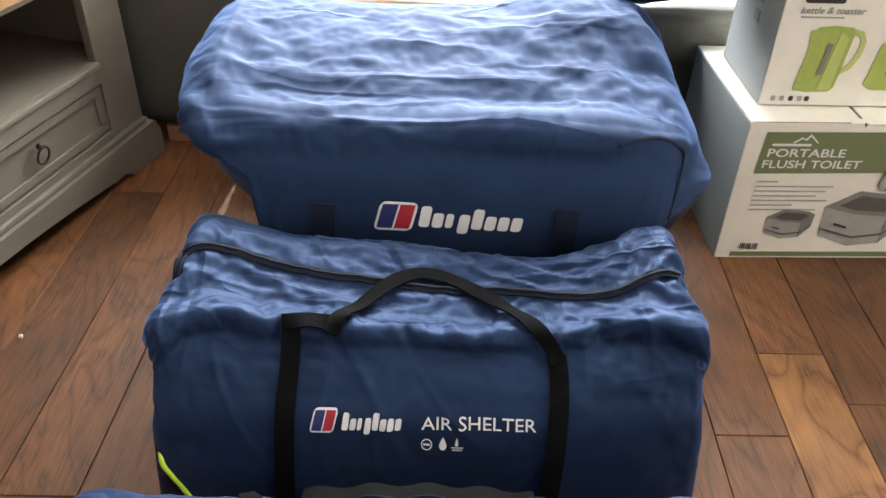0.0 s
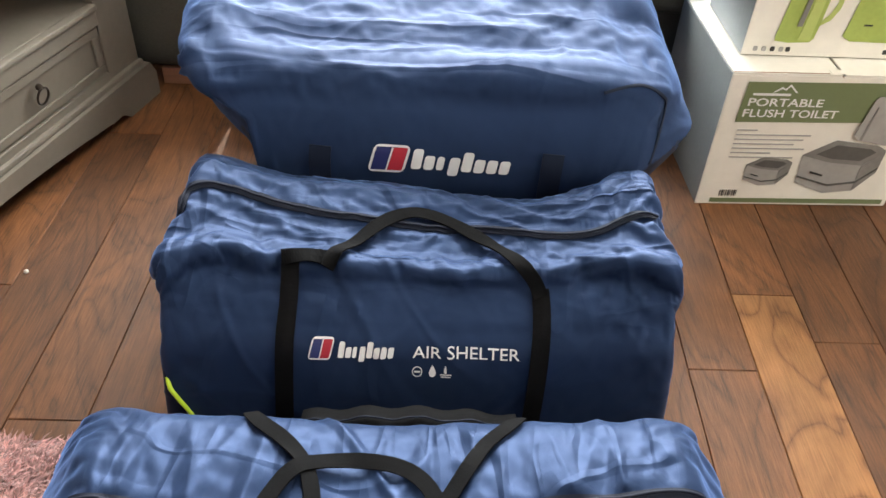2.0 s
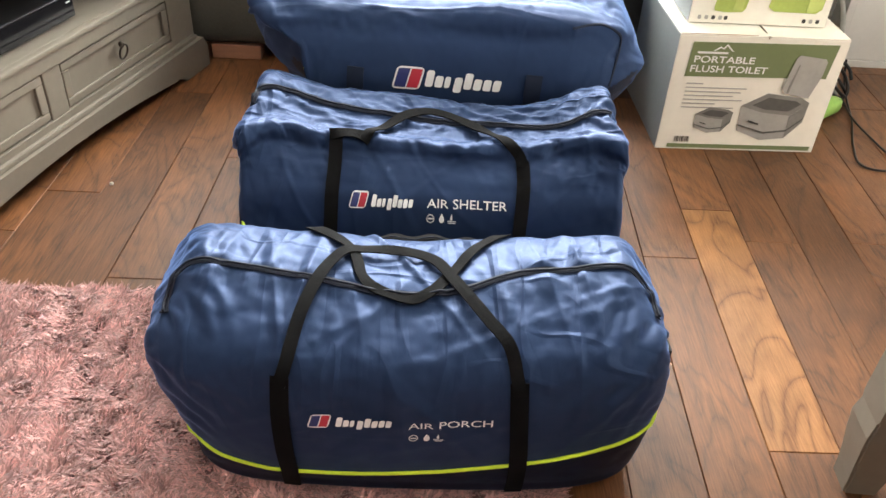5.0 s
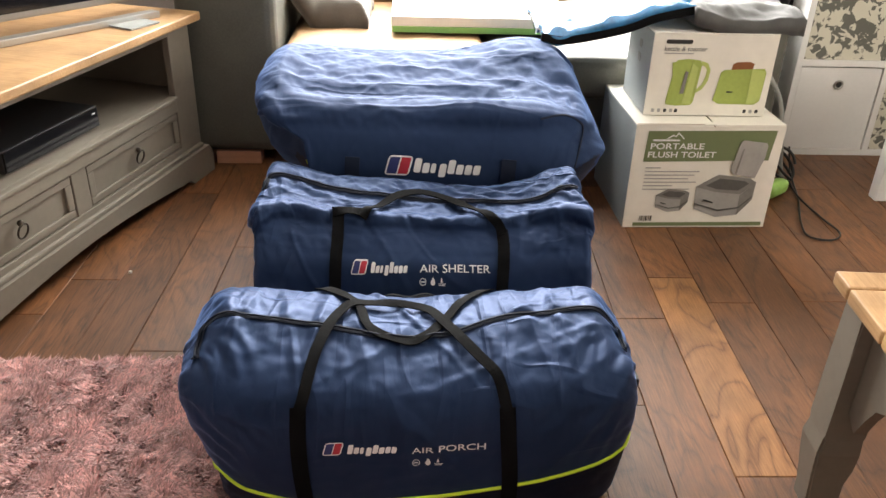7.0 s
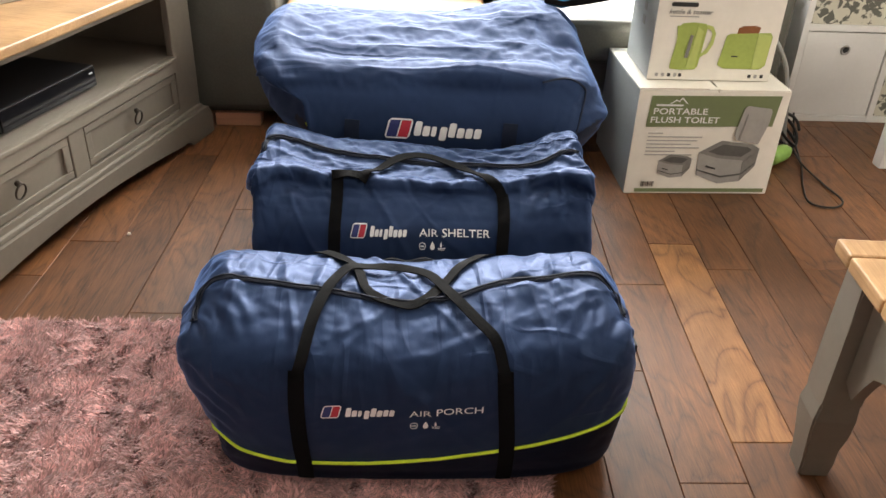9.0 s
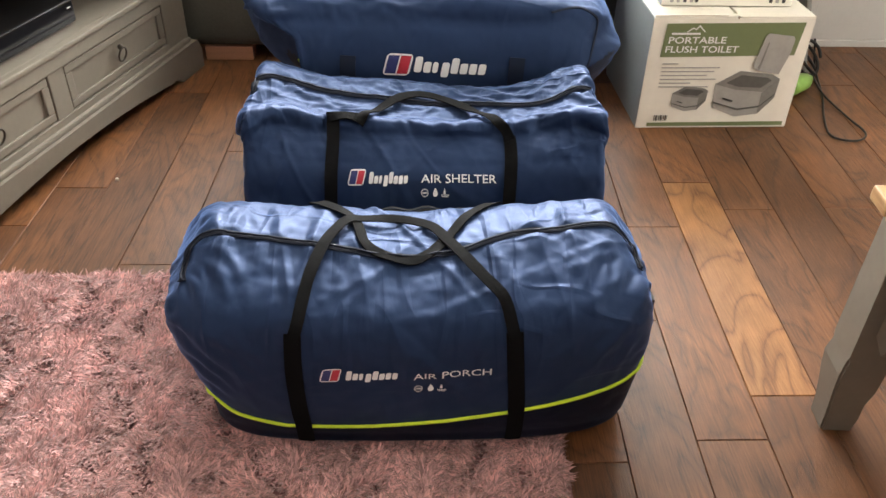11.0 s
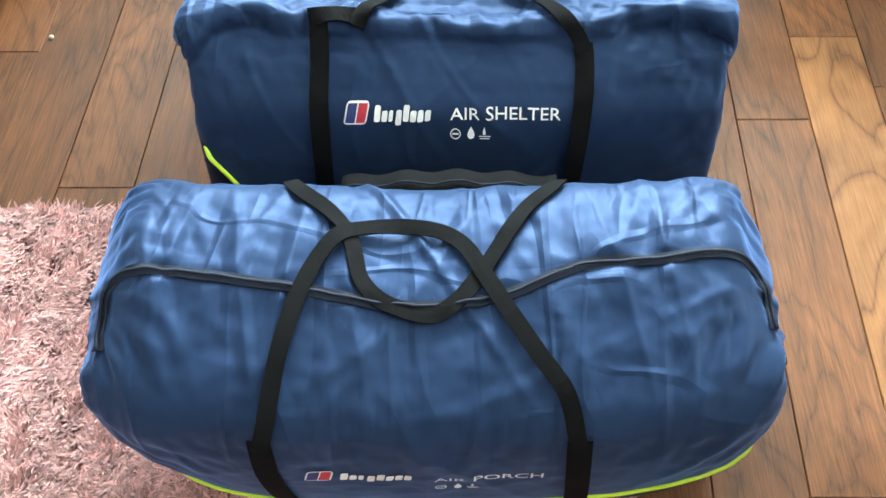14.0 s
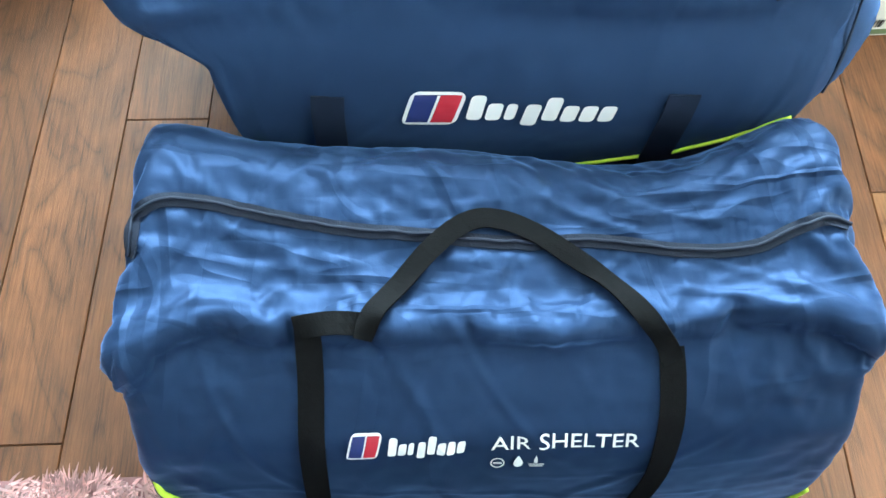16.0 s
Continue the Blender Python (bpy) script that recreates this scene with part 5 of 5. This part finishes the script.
def shape_shelter(v, u):
    v = v.copy()
    t = np.clip(v[:, 2] / 0.36, 0, 1)
    v[:, 0] -= np.sign(u) * np.abs(u) ** 6 * 0.008 * t
    up = np.clip((v[:, 2] - 0.22) / 0.12, 0, 1)
    v[:, 2] += up * (0.032 * np.exp(-((v[:, 0] + 0.37) / 0.1) ** 2) + 0.028 * np.exp(-((v[:, 0] - 0.3) / 0.08) ** 2) - 0.012 * np.exp(-((v[:, 0] - 0.03) / 0.12) ** 2))
    lip = np.exp(-(((v[:, 1] - 0.776) / 0.022) ** 2 + ((v[:, 2] - 0.33) / 0.02) ** 2))
    wave = 2 * value_noise(np.stack([v[:, 0] * 13, 0 * u, 0 * u + 4.4], 1)) - 1 + 0.6 * (2 * value_noise(np.stack([v[:, 0] * 31, 0 * u, 0 * u + 8.1], 1)) - 1)
    v[:, 1] -= 0.016 * lip * wave
    v[:, 2] += 0.012 * lip * wave
    ear = np.exp(-(((v[:, 1] - 0.78) / 0.05) ** 2 + ((v[:, 2] - 0.34) / 0.04) ** 2)) * np.clip((np.abs(u) - 0.8) / 0.2, 0, 1)
    v[:, 1] -= 0.035 * ear
    v[:, 0] += np.sign(u) * 0.008 * ear
    back = np.clip((v[:, 1] - 0.88) / 0.1, 0, 1) * up
    v[:, 1] += back * (0.02 * np.exp(-((v[:, 0] + 0.35) / 0.08) ** 2) - 0.035 * np.exp(-((v[:, 0] - 0.14) / 0.12) ** 2) + 0.02 * np.exp(-((v[:, 0] - 0.3) / 0.07) ** 2))
    return v


def loose_shelter(v, u):
    x, y, z = v.T
    d = y - np.interp(x, z2[:, 0], z2[:, 1])
    patch = np.clip(2.4 * value_noise(v * 8 + 17) - 0.6, 0.1, 1.4)
    top = ramp01(z, 0.285, 0.33)
    ends = ramp01(np.abs(u), 0.75, 1.0) * ramp01(z, 0.12, 0.3)
    su = 0.006 * patch + top * 0.01 * patch + 0.03 * ends * patch
    sv = 0.006 * patch + top * 0.018 * patch + 0.03 * ends * patch
    free = 1 - 0.95 * near(d, 0, 0.016) * (z > 0.25)
    for sx in (-0.205, 0.134):
        free = free * (1 - 0.8 * near(x, sx, 0.018) * (z < 0.31) * (y < 0.79))
    give = (0.002 + 0.006 * top + 0.006 * ends) * free
    return su, sv, give * 0.35, give


FOLDS2 = [(by_zip(z2, 0.12, 0.0028, 0.27), (9, 22, 4, 0.25, 31)), (by_zip(z2, 0.12, 0.0026, 0.27), (-22, 24, 4.5, 0.22, 35)), (by_zip(z2, 0.1, 0.0018, 0.27), (55, 30, 7, 0.16, 38)),
          (by_zip(z2, 0.04, 0.0013, 0.28), (90, 70, 10, 0.3, 41)), (above(0.03, 0.18, 0.0016), (50, 10, 3, 0.12, 44)), (above(0.03, 0.18, 0.0016), (-54, 9, 3, 0.12, 47)), (above(0.03, 0.18, 0.0014), (8, 13, 3, 0.07, 52))]
shelter = thing("shelter_bag", "blue nylon tent bag lettered AIR SHELTER, upright on the floor", "tent bag", group="tent bags")
SEC2 = [(0.665, 0.01), (0.65, 0.06), (0.652, 0.13), (0.664, 0.2), (0.686, 0.257), (0.715, 0.283), (0.748, 0.302), (0.768, 0.313), (0.774, 0.325), (0.782, 0.334), (0.792, 0.335), (0.805, 0.331), (0.83, 0.33), (0.87, 0.335), (0.94, 0.345), (0.985, 0.32), (1.005, 0.25), (1.008, 0.14), (1.0, 0.03), (0.93, 0.006), (0.78, 0.006)]
pipe2 = lambda x, y: float(np.interp(x, [-0.372, -0.366, -0.355, -0.342, -0.32, -0.304, -0.257, -0.2, 0.14, 0.26, 0.3, 0.325], [0.245, 0.225, 0.197, 0.172, 0.13, 0.106, 0.072, 0.058, 0.05, 0.055, 0.085, 0.165]))
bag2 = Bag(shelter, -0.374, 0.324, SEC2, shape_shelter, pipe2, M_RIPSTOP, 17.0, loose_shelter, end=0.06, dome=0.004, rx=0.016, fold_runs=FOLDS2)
zip_on(bag2, ZIP2, 0.014)
tube("piping", on_front(bag2, pipe2, np.linspace(-0.37, 0.317, 70), 0.001), 0.0032, M_NEON, shelter, "neon yellow piping", 150)
bag2.strap("strap", [("f", -0.207, 0.02), ("f", -0.207, 0.08), ("f", -0.207, 0.15), ("f", -0.205, 0.22), ("f", -0.204, 0.27), ("t", -0.203, 0.745), ("t", -0.203, 0.786)], 0.0245, "black webbing strap")
bag2.strap("strap", [("f", 0.13, 0.02), ("f", 0.13, 0.08), ("f", 0.131, 0.15), ("f", 0.134, 0.22), ("f", 0.138, 0.27), ("t", 0.14, 0.735), ("t", 0.138, 0.765)], 0.0245, "black webbing strap")
bag2.strap("handle_patch", [("t", -0.212, 0.784), ("t", -0.18, 0.784), ("t", -0.15, 0.786)], 0.022, "black webbing patch", 14, 0.0055)
bag2.strap("carry_handle", [("t", -0.158, 0.776), ("t", -0.142, 0.792), ("t", -0.12, 0.82), ("t", -0.088, 0.86), ("t", -0.057, 0.886), ("t", -0.024, 0.892), ("t", 0.012, 0.878), ("t", 0.052, 0.85), ("t", 0.078, 0.825), ("t", 0.107, 0.793), ("t", 0.128, 0.772), ("t", 0.138, 0.752)], 0.0205, "black webbing handle", 130, 0.009)
emblem(bag2, -0.174, 0.248, 0.115, 0.024, -0.0)
words(bag2, "AIR SHELTER", -0.034, 0.252, 0.144, 0.0122, 0.0)
care_marks(bag2, -0.034, 0.228, 0.014)


# ---- back bag, the largest ----
def shape_large(v, u):
    v = v.copy()
    t = np.clip(v[:, 2] / 0.5, 0, 1)
    up = np.clip((v[:, 2] - 0.3) / 0.15, 0, 1)
    v[:, 0] += np.abs(u) ** 4 * np.where(u < 0, np.interp(t, [0, 0.3, 0.5, 0.62, 0.75, 0.9, 1], [0.13, 0.115, 0.075, 0.035, 0.01, -0.005, 0.02]), np.interp(t, [0, 0.3, 0.5, 0.62, 0.72, 0.87, 1], [-0.1, -0.08, -0.045, -0.01, 0.005, -0.02, -0.055]))
    v[:, 2] += up * (0.012 * np.exp(-((v[:, 0] + 0.38) / 0.1) ** 2) + 0.05 * np.exp(-((v[:, 0] - 0.27) / 0.12) ** 2) * np.clip((v[:, 1] - 1.3) / 0.2, 0, 1))
    v[:, 2] -= up * np.clip(v[:, 0] - 0.26, 0, 1) * 0.22
    v[:, 0] -= np.sign(u) * np.abs(u) ** 4 * np.where(u < 0, 0.15 * np.clip((1.27 - v[:, 1]) / 0.23, 0, 1) ** 1.2, 0.105 * np.clip((1.18 - v[:, 1]) / 0.16, 0, 1) ** 1.5) * np.clip((0.46 - v[:, 2]) / 0.06, 0.45, 1)
    lip = np.exp(-((v[:, 2] - 0.452) / 0.018) ** 2) * (v[:, 1] < 1.13)
    v[:, 1] -= lip * (0.016 + 0.009 * np.sin(v[:, 0] * 11))
    v[:, 2] += 0.014 * np.exp(-((v[:, 0] - 0.1) / 0.09) ** 2) * lip
    return v


def loose_large(v, u):
    x, y, z = v.T
    patch = np.clip(2.4 * value_noise(v * 5 + 31) - 0.6, 0.1, 1.4)
    top = ramp01(z, 0.42, 0.47)
    ends = ramp01(np.abs(u), 0.7, 1.0) * ramp01(z, 0.2, 0.4)
    su = 0.001 + top * 0.005 * patch + 0.006 * ends
    sv = 0.001 + top * 0.014 * patch + 0.01 * ends
    give = 0.003 + 0.014 * top + 0.003 * ends
    return su, sv, give * 0.5, give


FOLDS3 = [(above(0.43, 0.47, 0.0045), (3, 6, 1.8, 0.25, 61)), (above(0.43, 0.47, 0.004), (-13, 8, 2, 0.2, 64)), (above(0.43, 0.47, 0.003), (38, 13, 3.5, 0.12, 67)), (above(0.1, 0.3, 0.0012), (70, 10, 3, 0.08, 70))]
large = thing("large_bag", "large blue polyester tent bag with a badge, against the sofa", "tent bag", group="tent bags")
SEC3 = [(1.06, 0.012), (1.04, 0.06), (1.025, 0.16), (1.016, 0.27), (1.014, 0.34), (1.03, 0.39), (1.064, 0.43), (1.096, 0.455), (1.11, 0.46), (1.13, 0.458), (1.25, 0.475), (1.4, 0.488), (1.53, 0.48), (1.6, 0.44), (1.63, 0.33), (1.635, 0.18), (1.62, 0.03), (1.5, 0.006), (1.25, 0.006)]
pipe3 = lambda x, y: float(np.interp(x, [-0.4, -0.3, -0.285, -0.262, -0.22, 0.0, 0.196, 0.3, 0.36, 0.42], [0.36, 0.335, 0.3, 0.26, 0.225, 0.205, 0.256, 0.322, 0.34, 0.35])) if y < 1.12 else 0.2
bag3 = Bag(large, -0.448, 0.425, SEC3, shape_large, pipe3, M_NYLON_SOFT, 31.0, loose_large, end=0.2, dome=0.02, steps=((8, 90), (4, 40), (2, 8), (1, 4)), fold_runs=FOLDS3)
tube("piping", on_front(bag3, pipe3, np.linspace(-0.3, 0.305, 72), 0.0015), 0.0024, M_NEON, large, "neon yellow piping", 150)
emblem(bag3, -0.116, 0.326, 0.226, 0.046, -0.03)
for x in (-0.19, 0.175):
    bag3.strap("strap", [("f", x, 0.06), ("f", x, 0.14), ("f", x, 0.24), ("f", x, 0.33), ("f", x + 0.002, 0.365)], 0.034, "dark navy webbing strap", 80, 0.0035, M_NAVYWEB)
bag3.strap("seam", [("f", 0.25, 0.448), ("f", 0.31, 0.45), ("f", 0.35, 0.432), ("f", 0.358, 0.41), ("f", 0.345, 0.375), ("f", 0.335, 0.34)], 0.005, "dark stitched seam", 60, 0.002, M_NAVYWEB)


# ---- shaggy rug ----
rug = thing("rug", "dusty pink shaggy rug partly under a bag", "rug")
RX0, RX1, RY0, RY1 = -1.3, 0.2, -1.5, 0.715
part("backing", block(RX0, RX1, RY0, RY1, 0.001, 0.008, 0.002), M_BACKING, rug, "woven backing")


def pile(name, x0, x1, y0, y1, count, seed):
    """Leaning tufts, each a bent blade, in locks that share a direction."""
    rs = np.random.RandomState(seed)
    p = np.stack([rs.uniform(x0, x1, count), rs.uniform(y0, y1, count), np.full(count, 0.006)], 1)
    big = np.stack([p[:, 0] * 17, p[:, 1] * 17, np.zeros(count)], 1)
    ang = 2 * np.pi * (value_noise(big) * 1.6 + 0.35 * value_noise(big * 4.1)) + rs.normal(0, 0.8, count)
    lean = 0.25 + 1.0 * value_noise(big * 2.3 + 5) + rs.normal(0, 0.12, count)
    ln = 0.012 + 0.011 * rs.rand(count) + 0.006 * value_noise(big * 0.3 + 3)
    d = np.stack([np.cos(ang) * np.sin(lean), np.sin(ang) * np.sin(lean), np.cos(lean)], 1)
    side = np.stack([-np.sin(ang), np.cos(ang), np.zeros(count)], 1) * (0.0012 + 0.0013 * rs.rand(count))[:, None]
    mid = p + d * (ln * 0.55)[:, None]
    tip = mid + (d * np.array([1.25, 1.25, 0.55])) * (ln * 0.5)[:, None]
    v = np.stack([p - side, p + side, mid + side * 0.9, mid - side * 0.9, tip], 1).reshape(-1, 3)
    me = bpy.data.meshes.new(name)
    b = np.arange(count)[:, None] * 5
    quads, tris = b + np.array([0, 1, 2, 3]), b + np.array([3, 2, 4])
    me.vertices.add(len(v))
    me.vertices.foreach_set("co", v.ravel())
    loops = np.hstack([quads, tris]).ravel()
    me.loops.add(len(loops))
    me.loops.foreach_set("vertex_index", loops)
    me.polygons.add(count * 2)
    starts = (np.arange(count)[:, None] * 7 + np.array([0, 4])).ravel()
    me.polygons.foreach_set("loop_start", starts)
    me.update(calc_edges=True)
    me.validate()
    me.materials.append(M_PILE)
    ob = new(name, me)
    ob.parent = rug
    return tagged(ob, "tufted pink pile", "", "", "stuff")


pile("shag", RX0 + 0.2, RX1 - 0.005, -0.35, RY1 - 0.005, 210000, 5)
pile("shag", RX0, RX1 - 0.005, RY0, -0.35, 30000, 6)


# ---- floorboards ----
floor = tagged(new("floor"), "brown oak floorboards with bevelled joints", "floor", "", "structure")
PW, SKEW = 0.1245, 0.03
rs = random.Random(11)


def plank(x0, x1, y0, y1, mat, name="plank"):
    g = 0.0005
    xm, ym = (x0 + x1) / 2, (y0 + y1) / 2
    hx, hy, c = (x1 - x0) / 2 - g, (y1 - y0) / 2 - g, 0.0012
    b = bmesh.new()
    rings = [[b.verts.new((sx * (hx - i) + SKEW * sy * (hy - i), sy * (hy - i), z)) for sx, sy in ((-1, -1), (1, -1), (1, 1), (-1, 1))] for i, z in ((0, -0.0115), (0, -0.0016), (c, 0.0))]
    for lo, hi in zip(rings, rings[1:]):
        for i in range(4):
            b.faces.new((lo[i], lo[(i + 1) % 4], hi[(i + 1) % 4], hi[i]))
    b.faces.new(rings[-1])
    ob = part(name, b, mat, floor, m=pose(xm + SKEW * ym, ym, rs.uniform(-0.0005, 0)))
    return ob


KNOWN = {-8: [0.76], -9: [0.3, 1.6], -7: [1.25], 0: [0.574], 1: [0.266, 0.903], 2: [0.367, 1.1], 3: [0.977], 4: [0.25, 1.55], 5: [0.985]}
X0 = 0.298
lo, hi = math.floor((XW - X0) / PW), math.ceil((XE - X0) / PW)
for i in range(lo, hi):
    x0 = X0 + i * PW
    cuts = sorted(KNOWN.get(i, []))
    if not cuts:
        cuts = [rs.uniform(-0.4, 1.5)]
    while cuts[0] > YS:
        cuts.insert(0, cuts[0] - rs.uniform(0.75, 1.25))
    while cuts[-1] < YN + 0.7:
        cuts.append(cuts[-1] + rs.uniform(0.75, 1.25))
    for a, b in zip(cuts, cuts[1:]):
        a2, b2 = max(a, YS), min(b, YB if BX0 < x0 and x0 + PW < BX1 else YN)
        if b2 - a2 < 0.01:
            continue
        pale = i == 2 and abs(a - 0.367) < 0.01
        plank(max(x0, XW - 0.1), min(x0 + PW, XE + 0.1), a2, b2, M_FLOOR_LIGHT if pale else M_FLOOR)
